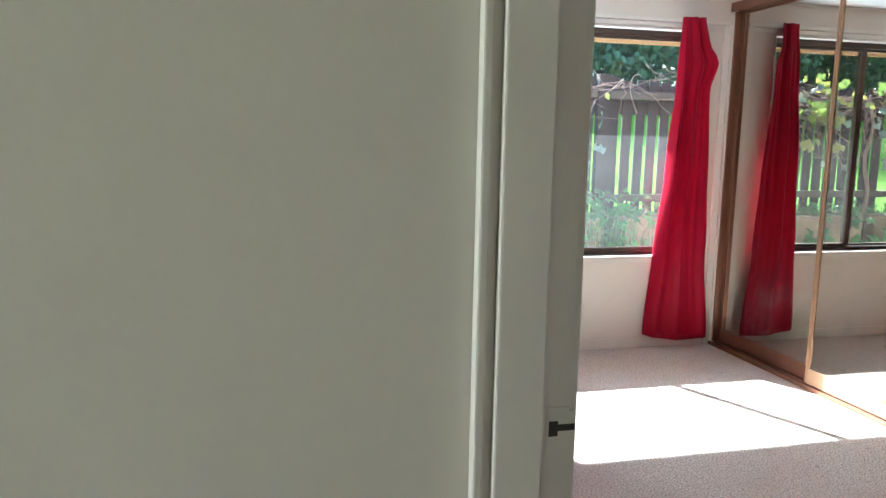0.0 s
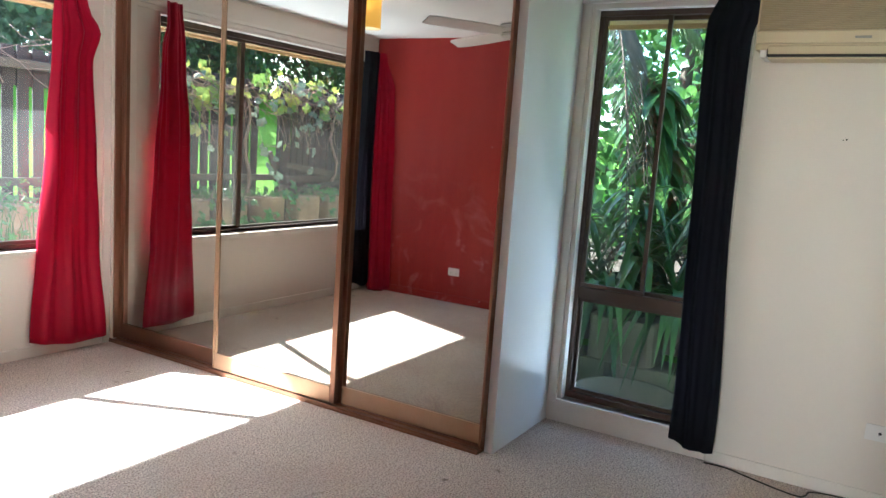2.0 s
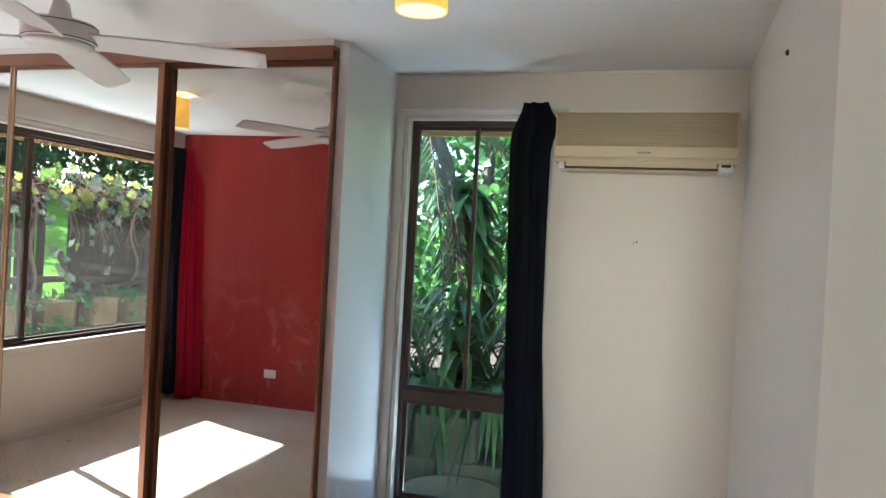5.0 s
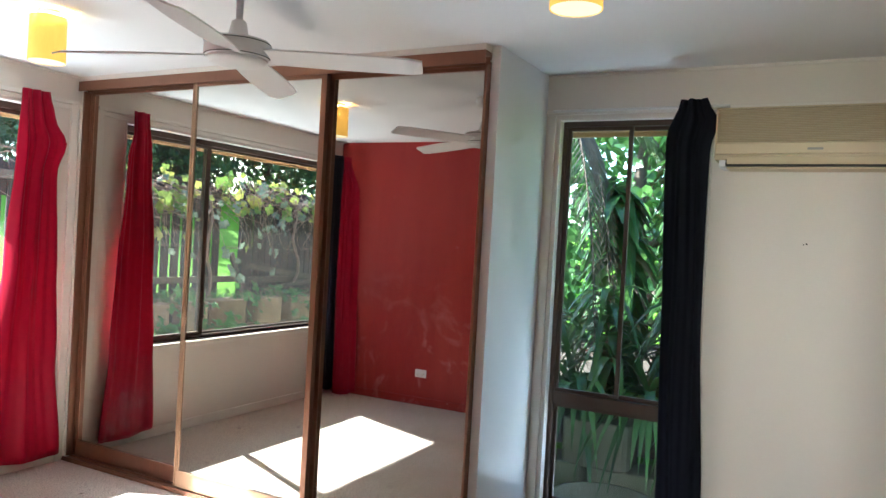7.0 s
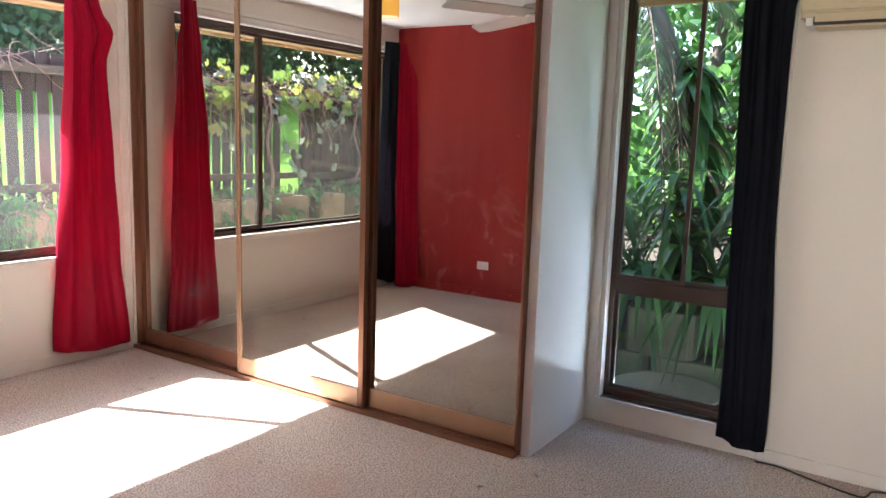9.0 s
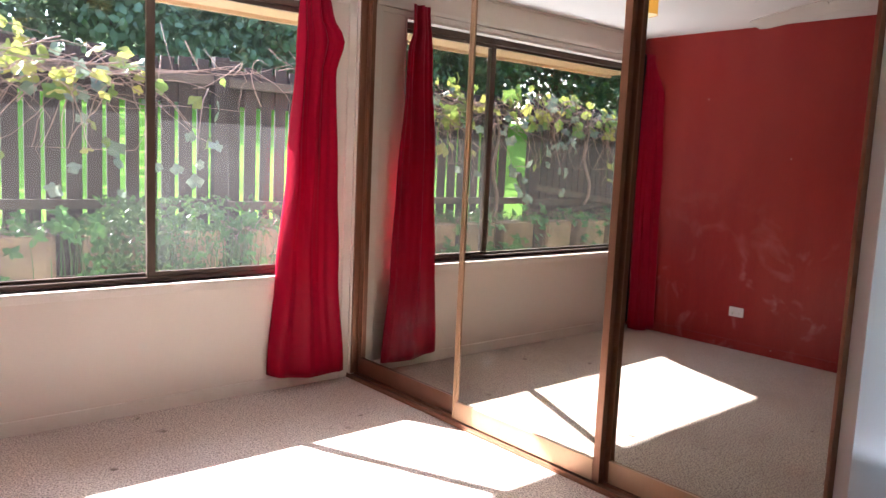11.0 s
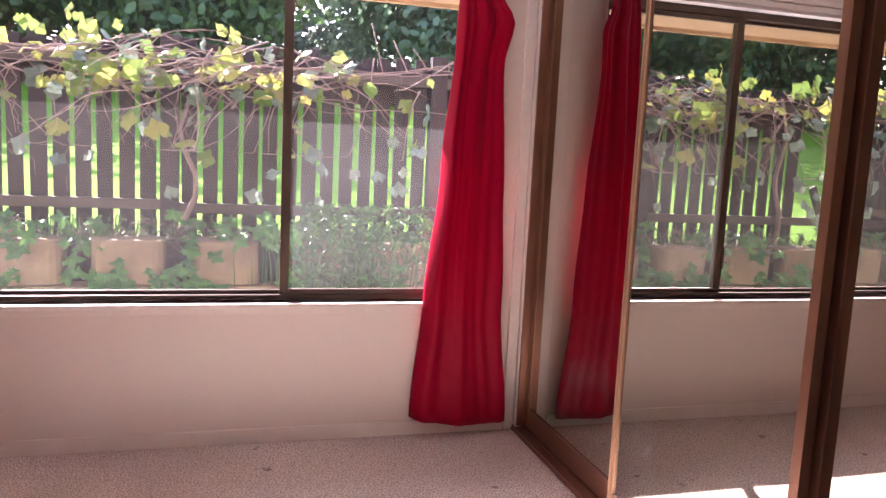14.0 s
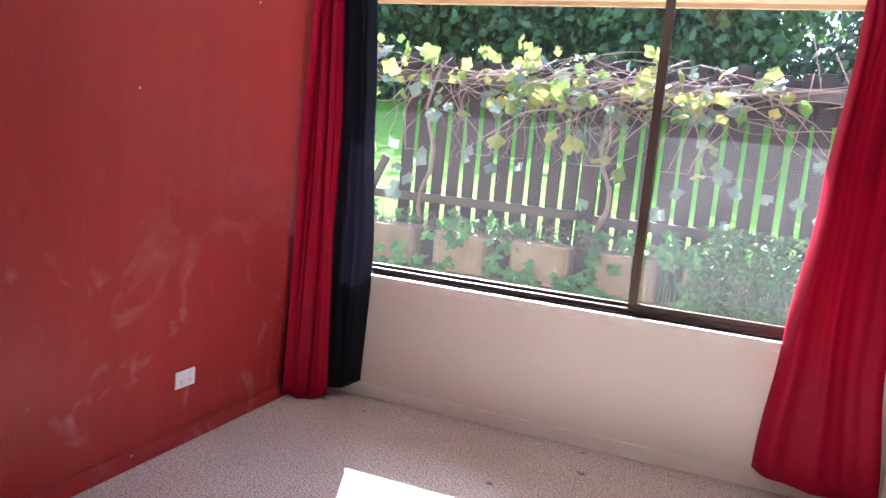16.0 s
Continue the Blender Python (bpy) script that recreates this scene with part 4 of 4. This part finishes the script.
solid("roof_eave", boxes((-3.6, 1.45, 0.2005, 0.93, 2.225, 2.25), (-3.6, 1.45, 0.9305, 0.96, 2.20, 2.40), (0.8505, 1.42, -6.0, 0.2, 2.225, 2.25), (1.4205, 1.45, -6.0, 0.96, 2.20, 2.40), (-3.6, 1.45, 0.2005, 0.93, 2.40, 2.45), (0.8505, 1.45, -6, 0.2, 2.40, 2.45)), SOFFIT,
      "cream painted eave and fascia above the windows", "eave", kind="structure")

# retaining wall of split concrete blocks
ret = thing("retaining_wall", (-2.0, 1.72, -0.14), "low retaining wall of stained sandy concrete blocks", "retaining wall")


def block_mesh(w, h, d, seed, material=BLOCK):
    bm = bmesh.new()
    bmesh.ops.create_cube(bm, size=1)
    bmesh.ops.scale(bm, vec=(w, d, h), verts=bm.verts)
    es = [e for e in bm.edges if abs(e.verts[0].co.z - e.verts[1].co.z) > h * 0.5 and e.verts[0].co.y < 0]
    bmesh.ops.bevel(bm, geom=es, offset=0.07, segments=3, affect="EDGES", profile=0.5)
    bmesh.ops.bevel(bm, geom=[e for e in bm.edges if abs(e.verts[0].co.z - e.verts[1].co.z) < 0.01], offset=0.008, segments=1, affect="EDGES")
    for v in bm.verts:
        v.co += 0.006 * noise.noise_vector(v.co * 7 + Vector((seed, 0, 0)))
    for f in bm.faces:
        f.smooth = False
    return mesh_of("block", bm, material)


tops = [block_mesh(0.44, 0.295, 0.26, s) for s in (1, 5)]
lows = [block_mesh(0.585, 0.275, 0.28, s) for s in (2, 9)]
for i in range(-9, 9):
    for meshes, z, y, off in ((tops, 0.567, 1.83, 0.0), (lows, 0.279, 1.80, 0.22), (lows, 0.0, 1.79, -0.08)):
        o = new("block", meshes[i % 2])
        o.parent = ret
        o.location = (-0.075 + i * 0.602 + off, y - 1.72 + R.uniform(-0.012, 0.012), z + 0.14)
        o.rotation_euler = (0, 0, R.uniform(-0.03, 0.03))

# paling fence
fence = thing("fence", (-2.0, 2.1, 0.62), "old dark brown timber paling fence with narrow gaps", "fence")


def pale(x, w, z0, z1, y, m_=FENCEWOOD, d=0.018, name="paling"):
    bm = boxes((-w / 2, w / 2, -d / 2, d / 2, 0, z1 - z0), bevel=0.003)
    o = part(name, bm, m_, fence)
    o.location = (x + 2.0, y - 2.1, z0 - 0.62)
    o.rotation_euler = (0, R.uniform(-0.008, 0.008), 0)
    return o


x = -6.6
while x < 2.6:
    if not -3.72 < x < -3.42:
        pale(x, 0.10 + R.uniform(-0.008, 0.008), 0.69, 2.03 + R.uniform(-0.03, 0.03), 2.13)
    x += 0.136 if x > -3.45 else 0.112
for px in (-5.55, -3.75, -1.85, 0.03, 1.9):
    pale(px, 0.12, 0.66, 2.06, 2.07, d=0.08, name="post")
for (a, b, zz, h) in ((-6.6, -3.75, 0.90, 0.075), (-3.75, -1.85, 0.92, 0.07), (-1.85, 0.03, 0.90, 0.07), (0.03, 2.6, 0.88, 0.07), (-6.6, -3.75, 1.86, 0.08), (-3.75, -1.85, 1.87, 0.08), (-1.85, 0.03, 1.875, 0.075), (0.03, 2.6, 1.87, 0.075)):
    rl = part("rail", boxes(((a + b) / 2 - (b - a) / 2 + 0.061 + 2.0, b - 0.061 + 2.0, -0.055, -0.0105 + 0.025, -h / 2, h / 2), bevel=0.004), RAILWOOD, fence, "grey weathered rail")
    rl.location = (0, 0, zz - 0.62)

part("board", boxes((-3.40 + 2.0, 4.6, 0.042, 0.058, 1.07, 1.36), bevel=0.003), FENCEWOOD, fence, "wide dark board closing the gaps under the top rail")

# a fallen rail and a leaning stake at the broken end of the fence
for name_, w_, at_, turn_, length_ in (("fallen_rail", 0.07, (-4.55, 1.99, 0.98), (0, radians(83), radians(4)), 1.5), ("fallen_rail", 0.055, (-4.75, 1.98, 0.86), (0, radians(96), radians(-3)), 1.2), ("leaning_stake", 0.06, (-3.72, 1.99, 0.66), (0, radians(24), 0), 0.62)):
    st_ = solid(name_, boxes((-w_ / 2, w_ / 2, -0.018, 0.018, -length_ / 2 if length_ > 1 else 0, length_ / 2 if length_ > 1 else length_), bevel=0.004), RAILWOOD, "grey weathered timber leaning against the old fence", "timber")
    st_.location, st_.rotation_euler = at_, turn_

# vine on the fence
vine = thing("grape_vine", (-2.2, 2.0, 0.66), "tangled grape vine with yellowing leaves on the fence", "vine")
bm = bmesh.new()
for (bx, h) in ((-1.72, 1.9), (-3.1, 1.95), (-4.6, 1.9)):
    pts = [(bx + 0.06 * math.sin(k * 1.3 + bx), 1.97 + 0.03 * math.cos(k), 0.68 + (h - 0.68) * k / 8) for k in range(9)]
    tube(bm, pts, 0.022, 0.012, 6)
tips = []
for i in range(215):
    sx = R.uniform(-6.0, -0.75) if i < 195 else R.uniform(-1.4, 0.5)
    dense = sx < -0.8
    p = Vector((sx, R.uniform(1.66, 2.05), R.gauss(1.86 if dense else 1.95, 0.10)))
    d = Vector((R.uniform(-1, 1), R.uniform(-0.25, 0.15), R.gauss(0, 0.3))).normalized()
    pts = [p.copy()]
    for k in range(R.randint(7, 13)):
        d = (d + 0.35 * Vector((R.uniform(-1, 1), R.uniform(-0.4, 0.4), R.uniform(-0.8, 0.6)))).normalized()
        p = p + d * R.uniform(0.06, 0.11)
        p.y = min(2.05, max(1.5, p.y))
        p.z = max(1.3, min(p.z, 1.98 + 0.1 * math.sin(p.x * 3), 0.60 + 0.83 * p.y))
        pts.append(p.copy())
    tube(bm, pts, R.uniform(0.003, 0.0065), 0.002, 5)
    tips += pts[2:]
for i in range(26):
    p = Vector((R.uniform(-4.6, 0.1), R.uniform(1.5, 1.8), R.uniform(1.7, 1.95)))
    pts = [p.copy()]
    for k in range(R.randint(6, 13)):
        p = p + Vector((R.uniform(-0.05, 0.06), R.uniform(-0.03, 0.02), -R.uniform(0.03, 0.08)))
        pts.append(p.copy())
    tube(bm, pts, 0.003, 0.0015, 4)
    tips += pts[4:] if R.random() < 0.5 else []
part("stem", local(vine, bm), STEM, vine, "brown tangled woody stems")
sp1, sp2 = [], []
for i in range(520):
    p = R.choice(tips) + Vector((R.uniform(-0.08, 0.08), R.uniform(-0.12, 0.04), R.uniform(-0.06, 0.12)))
    if p.z < 1.66 and R.random() < 0.7:
        continue
    if p.y < 1.45 or (p.x > -0.7 and R.random() < 0.4):
        continue
    (sp1 if R.random() < 0.75 else sp2).append((p, R.uniform(0.04, 0.095), Vector((R.gauss(0, 0.9), -1 + R.gauss(0, 0.6), R.gauss(0.7, 0.8))), R.uniform(0, 6.3)))
for i in range(38):
    c = R.choice((-4.2, -3.5, -2.65, -2.5, -2.2, -1.6))
    sp1.append((Vector((c + R.gauss(0, 0.2), R.uniform(1.75, 2.05), R.uniform(1.95, 2.2))), R.uniform(0.04, 0.066), Vector((R.gauss(0, 0.6), -1, R.gauss(0.4, 0.5))), R.uniform(0, 6.3)))
for i in range(46):
    sp2.append((Vector((R.uniform(-4.2, 0.0), R.uniform(1.5, 1.75), R.uniform(0.95, 1.7))), R.uniform(0.04, 0.078), Vector((R.gauss(0, 0.5), -1, R.gauss(0.3, 0.5))), R.uniform(0, 6.3)))
sp1, sp2 = [[q for q in s_ if q[0].z < 0.53 + 0.83 * q[0].y] for s_ in (sp1, sp2)]
leaves("leaf_cluster", sp1, VINE, VINELEAF, vine, "yellow-green lobed leaves", kind="stuff")
leaves("leaf_cluster", sp2, VINE, VINEPALE, vine, "pale grey-green lobed leaves", kind="stuff")

# low weeds over the blocks, with a taller grassy clump
weeds = thing("weed_patch", (-2.0, 1.8, 0.6), "leafy green weeds spilling over the block wall", "weeds", kind="stuff")
sp, small = [], []
spots = [-6.0, -5.5, -5.1, -4.5, -4.05, -3.5, -3.12, -2.72, -2.35, -2.2, -1.72, -1.58, -1.2, -0.92, -0.5, -0.1, 0.3, 0.8]
for cx in spots:
    cz = R.choice((0.76, 0.76, 0.80, 0.50))
    for k in range(R.randint(10, 19)):
        y = R.uniform(1.60, 1.95) if cz > 0.6 else R.uniform(1.56, 1.68)
        p = Vector((cx + R.gauss(0, 0.13), y, cz + R.gauss(0, 0.05) + (0.0 if y > 1.7 else -0.05)))
        sp.append((p, R.uniform(0.045, 0.1), Vector((R.gauss(0, 0.4), -0.9, R.gauss(0.9, 0.35))), R.uniform(0, 6.3)))
for cx in (-5.4, -4.3, -3.42, -2.78, -2.22, -1.66, -1.62, -1.05, -0.98, -0.42, -0.4, 0.16):
    for k in range(11):
        p = Vector((cx + R.gauss(0, 0.09), R.uniform(1.54, 1.68), R.gauss(0.47, 0.06)))
        sp.append((p, R.uniform(0.035, 0.07), Vector((R.gauss(0, 0.4), -0.8, R.gauss(0.9, 0.35))), R.uniform(0, 6.3)))
for i in range(1500):
    x = R.uniform(-6.2, 0.8)
    p = Vector((x, R.uniform(1.72, 2.05), 0.71 + abs(R.gauss(0, 0.05))))
    small.append((p, R.uniform(0.012, 0.03), Vector((R.gauss(0, 0.6), -0.6, 1)), R.uniform(0, 6.3)))
for i in range(1900):
    x = min(0.9, -0.98 + abs(R.gauss(0.25, 0.45)))
    p = Vector((x, R.uniform(1.5, 1.85), R.uniform(0.4, 0.98)))
    small.append((p, R.uniform(0.015, 0.04), Vector((R.gauss(0, 0.7), -0.7, R.gauss(0.7, 0.4))), R.uniform(0, 6.3)))
leaves("leaf_cluster", small, OVAL, GRASS, weeds)
# dry twigs hanging between the blocks
bm = bmesh.new()
for i in range(150):
    p = Vector((R.uniform(-5.5, 0.4), R.uniform(1.63, 1.9), R.uniform(0.70, 0.86)))
    pts = [p.copy()]
    for k in range(R.randint(4, 8)):
        p = p + Vector((R.uniform(-0.06, 0.06), R.uniform(-0.04, 0.02), R.uniform(-0.07, 0.03)))
        pts.append(p.copy())
    tube(bm, pts, 0.003, 0.0015, 4)
part("twig", local(weeds, bm), STEM, weeds, "dry brown twigs")
leaves("leaf_cluster", sp, LOBED, WEED, weeds)


def blades(name, cx, cy, n_, z0, hmin, hmax, spread, parent):
    vs, fs = [], []
    for i in range(n_):
        b = Vector((cx + R.gauss(0, spread), cy + R.gauss(0, 0.09), z0))
        h = R.uniform(hmin, hmax)
        a = R.uniform(0, 6.3)
        o = Vector((math.cos(a), math.sin(a), 0)) * R.uniform(0.1, 0.5) * h
        side = Vector((-math.sin(a), math.cos(a), 0)) * 0.005
        k = len(vs)
        for q in range(5):
            u = q / 4
            c = b + o * u * u + Vector((0, 0, h * (u - 0.35 * u * u * u)))
            vs += [tuple(c - side * (1 - u * 0.9)), tuple(c + side * (1 - u * 0.9))]
        fs += [(k + 2 * q, k + 2 * q + 1, k + 2 * q + 3, k + 2 * q + 2) for q in range(4)]
    me = bpy.data.meshes.new(name)
    me.from_pydata(vs, [], fs)
    me.materials.append(GRASS)
    ob = new(name, me)
    ob.parent, ob.matrix_parent_inverse = parent, Matrix.Translation(-parent.location)


for cx in (-0.95, -0.55, -0.25, 0.15):
    blades("grass_clump", cx, 1.74, 110, 0.42, 0.3, 0.68, 0.2, weeds)
blades("grass_clump", -3.2, 2.02, 120, 0.68, 0.1, 0.3, 0.6, weeds)
blades("grass_clump", -1.9, 2.02, 160, 0.68, 0.1, 0.3, 0.6, weeds)


# trees behind the fence
def tree(x, y, z, h, spread, n_, size, seed, label, leafm=TREELEAF, group="trees behind the fence", low=0.25):
    rnd = random.Random(seed)
    t_ = thing("tree", (x, y, z), label, "tree", group)
    bm = bmesh.new()
    trunk = [(0.15 * h * 0.1 * math.sin(k + seed), 0.05 * math.cos(k * 1.4), h * 0.75 * k / 6 - 0.1) for k in range(7)]
    tube(bm, trunk, 0.035 * h, 0.010 * h, 8)
    ends = []
    for i in range(11):
        k = rnd.randint(2, 6)
        p = Vector(trunk[k])
        d = Vector((rnd.gauss(0, 1), rnd.gauss(0, 1), rnd.uniform(0.1, 0.8))).normalized()
        pts = [p.copy()]
        for q in range(5):
            d = (d + 0.25 * rdir(0.2, rnd)).normalized()
            p = p + d * spread * rnd.uniform(0.16, 0.24)
            pts.append(p.copy())
        tube(bm, pts, 0.013 * h, 0.004 * h, 5)
        ends += pts[2:]
    part("trunk", bm, BARK, t_)
    clumps = [e + Vector((rnd.gauss(0, 0.2), rnd.gauss(0, 0.2), rnd.gauss(0, 0.25))) * spread * 0.5 for e in ends] + [
        Vector((rnd.gauss(0, 0.42) * spread, rnd.gauss(0, 0.42) * spread, h * rnd.uniform(low, 1.0))) for _ in range(26)]
    sp = []
    for i in range(n_):
        c = rnd.choice(clumps)
        r = spread * 0.2
        o = Vector((rnd.gauss(0, r), rnd.gauss(0, r), rnd.gauss(0, r * 0.7)))
        sp.append((Vector((x, y, z)) + c + o, size * rnd.uniform(0.6, 1.5), o + rdir(0.6, rnd) * r, rnd.uniform(0, 6.3)))
    leaves("crown", sp, TUFT, leafm, t_)
    return t_


for k, (x, y, h, s, n_) in enumerate(((-12.5, 14.5, 5.0, 3.2, 5200), (-8.6, 13.2, 4.2, 2.8, 6500), (-5.4, 14.4, 4.8, 3.0, 7000), (-2.6, 13.4, 4.2, 2.6, 7000), (0.6, 17.5, 3.2, 2.0, 1600), (3.0, 14.0, 4.2, 2.8, 6000),
                                      (6.5, 14.5, 5, 3.2, 5500), (10.5, 13.5, 5, 3.2, 4500), (-17, 13.5, 5, 3.4, 5200), (-21, 12, 5, 3.4, 5000), (-25, 10, 5, 3.4, 4500), (-15, 21, 8, 4.5, 5000), (-5.2, 22, 7, 4.5, 6000), (7.0, 23, 7.5, 4.8, 6000), (15, 21, 8, 4.5, 4500))):
    # Trees to the right take the leaf colour that has haze mixed in.
    tree(x, y, 2.0 if y < 18 else 3.0, h, s, int(n_ * 1.7), 0.115 if y < 18 else 0.17, 40 + k, "dense dark green garden tree behind the fence", HAZYLEAF if -1 < x < 9 else TREELEAF, low=0.12)


# ---- plants outside the narrow window ----
olive = [block_mesh(0.585, 0.275, 0.28, s, OLIVEBLOCK) for s in (3, 8)] + [block_mesh(0.44, 0.295, 0.26, s, OLIVEBLOCK) for s in (4, 7)]
bed = thing("garden_edging", (1.5, -3.2, -0.13), "dark olive-brown concrete block edging of a side garden", "garden edging")
for i in range(-4, 6):
    for z in (0.0, 0.272):
        o = new("block", olive[i % 2 + (2 if z else 0)])
        o.parent = bed
        o.rotation_euler = (0, 0, radians(-90) + R.uniform(-0.05, 0.05))
        o.location = (0.12, i * 0.59 + (0.25 if z else 0), z + 0.14)
solid("garden_bed", boxes((1.72, 6.0, -6.5, 0.2, 0.2, 0.42)), SOIL, "dark soil behind the block edging", "garden bed", kind="structure")
bowl = bmesh.new()
lathe(bowl, [(0.10, 0.0), (0.24, 0.10), (0.30, 0.20), (0.31, 0.21), (0.29, 0.21), (0.22, 0.11), (0.05, 0.08)], (1.16, -3.12, -0.139), n=30)
solid("bird_bath_bowl", bowl, OLIVEBLOCK, "shallow weathered concrete bowl on the ground", "bowl")


def strap(vs, fs, base, a, length, lift, width, droop):
    side = Vector((-math.sin(a), math.cos(a), 0))
    out = Vector((math.cos(a), math.sin(a), 0))
    k = len(vs)
    n_ = 7
    for q in range(n_):
        u = q / (n_ - 1)
        c = Vector(base) + out * length * (u * 0.75) + Vector((0, 0, lift * u - droop * u * u))
        w = width * math.sin(math.pi * (0.12 + 0.88 * u) ** 0.8) * 0.5 + 0.001
        vs += [tuple(c - side * w + Vector((0, 0, w * 0.4))), tuple(c), tuple(c + side * w + Vector((0, 0, w * 0.4)))]
    for q in range(n_ - 1):
        a0 = k + 3 * q
        fs += [(a0, a0 + 1, a0 + 4, a0 + 3), (a0 + 1, a0 + 2, a0 + 5, a0 + 4)]


def strap_plant(name, spots, material, label, category, n_, length, width, lift, droop, stemh=0.0):
    t_ = thing(name, (spots[0][0], spots[0][1], spots[0][2]), label, category)
    vs, fs = [], []
    st = bmesh.new()
    for (x, y, z, h) in spots:
        lean = Vector((R.uniform(-0.15, 0.05), R.uniform(-0.15, 0.15), 1)) * h
        if h > 0.5:
            tube(st, [(x, y, z - 0.05), Vector((x, y, z)) + lean * 0.5, Vector((x, y, z)) + lean], 0.018, 0.007, 6)
        for i in range(n_):
            u = R.uniform(0.25, 1.0)
            strap(vs, fs, Vector((x, y, z)) + lean * u, R.uniform(0, 6.3), length * R.uniform(0.7, 1.2), lift * R.uniform(0.5, 1.3), width * R.uniform(0.7, 1.2), droop * R.uniform(0.7, 1.4))
    me = bpy.data.meshes.new(name)
    me.from_pydata(vs, [], fs)
    me.materials.append(material)
    me.polygons.foreach_set("use_smooth", [True] * len(me.polygons))
    ob = new("foliage", me)
    ob.parent, ob.matrix_parent_inverse = t_, Matrix.Translation(-t_.location)
    if len(st.verts):
        part("stem", local(t_, st), STEM, t_)
    else:
        st.free()
    return t_


strap_plant("lily_clump", [(1.66, -3.25, 0.5, 0.1), (1.7, -2.75, 0.5, 0.1), (1.72, -3.6, 0.5, 0.1), (1.66, -2.35, 0.5, 0.1), (1.8, -3.0, 0.52, 0.3), (1.75, -3.9, 0.5, 0.2)], SHRUBLEAF,
            "clump of long arching strap leaves above the edging", "plant", 36, 0.54, 0.07, 0.5, 0.78)
strap_plant("broad_leaf_shrub", [(2.25, -3.75, 0.42, 1.9), (2.4, -3.35, 0.42, 2.1), (2.2, -4.2, 0.42, 1.9), (2.6, -2.9, 0.42, 1.6), (2.9, -3.9, 0.42, 2.4)], SHRUBLEAF,
            "tall glossy broad-leaved shrub in the side garden", "shrub", 90, 0.42, 0.15, 0.08, 0.34)
strap_plant("fern_clump", [(2.0, -3.3, 0.42, 0.7), (2.05, -2.85, 0.42, 0.8), (1.95, -3.7, 0.42, 0.75), (2.1, -2.4, 0.42, 0.7), (2.0, -4.1, 0.42, 0.7)], SHRUBLEAF,
            "dense arching dark green undergrowth in the side garden", "plant", 60, 0.5, 0.055, 0.32, 0.5)
# palm with drooping fronds
palm = thing("palm", (2.35, -2.20, 0.40), "palm with drooping fine fronds beside the narrow window", "palm")
bm = bmesh.new()
tube(bm, [(2.35, -2.20, 0.35), (2.36, -2.23, 1.2), (2.33, -2.27, 2.6)], 0.07, 0.05, 10)
part("trunk", local(palm, bm), BARK, palm)
green, dry = ([], []), ([], [])
ribs = bmesh.new()
for i, (a, ln, lift, droop) in enumerate(((4.3, 1.0, 0.3, 2.3), (4.6, 0.8, 0.2, 2.2), (3.9, 1.2, 0.4, 2.3), (4.15, 0.9, 0.2, 2.4), (3.0, 1.3, 0.6, 2.0), (2.4, 1.4, 0.6, 1.5), (4.9, 1.4, 0.6, 1.5), (0.3, 1.6, 0.9, 1.2), (1.4, 1.6, 0.9, 1.2), (5.8, 1.6, 0.9, 1.2), (3.4, 1.2, 0.9, 1.0))):
    pts = []
    for q in range(22):
        u = q / 21
        pts.append(Vector((2.33, -2.27, 2.55)) + Vector((math.cos(a), math.sin(a), 0)) * ln * (u - 0.25 * u * u) + Vector((0, 0, lift * u - droop * u * u)))
    tube(ribs, pts, 0.012, 0.003, 5)
    vs, fs = dry if i < 4 else green
    for q in range(3, 22):
        d = (pts[q] - pts[q - 1]).normalized()
        sd = d.cross(Vector((0, 0, 1))).normalized()
        for s_ in (-1, 1):
            for half in (0.0, 0.5):
                b = pts[q - 1].lerp(pts[q], half)
                l_ = 0.34 * math.sin(math.pi * min(1, 0.15 + q / 24))
                e = b + (sd * s_ * 0.8 + d * 0.6 + Vector((0, 0, -0.75))).normalized() * l_
                w = d * 0.007
                k = len(vs)
                vs += [tuple(b - w), tuple(b + w), tuple(b.lerp(e, 0.6) + w + Vector((0, 0, 0.03))), tuple(e)]
                fs += [(k, k + 1, k + 2), (k, k + 2, k + 3)]
for (vs, fs), m_, lb in ((green, PALMLEAF, "green drooping fronds"), (dry, DRYFROND, "dry grey-brown hanging fronds")):
    me = bpy.data.meshes.new("fronds")
    me.from_pydata(vs, [], fs)
    me.materials.append(m_)
    ob = tagged(new("fronds", me), lb)
    ob.parent, ob.matrix_parent_inverse = palm, Matrix.Translation(-palm.location)
part("ribs", local(palm, ribs), BARK, palm)
for k, (x, y, h, s, n_) in enumerate(((5.6, -2.2, 4.5, 1.7, 3500), (6.4, -5.0, 4.8, 1.9, 3500), (7.5, -3.4, 3.2, 1.8, 3000), (11, -1.0, 6, 3, 3500), (12, -6.0, 6, 3, 3500))):
    tree(x, y, -0.1, h, s, n_, 0.09, 90 + k, "leafy bright green tree in the side garden", SHRUBLEAF, "side garden trees", 0.1)
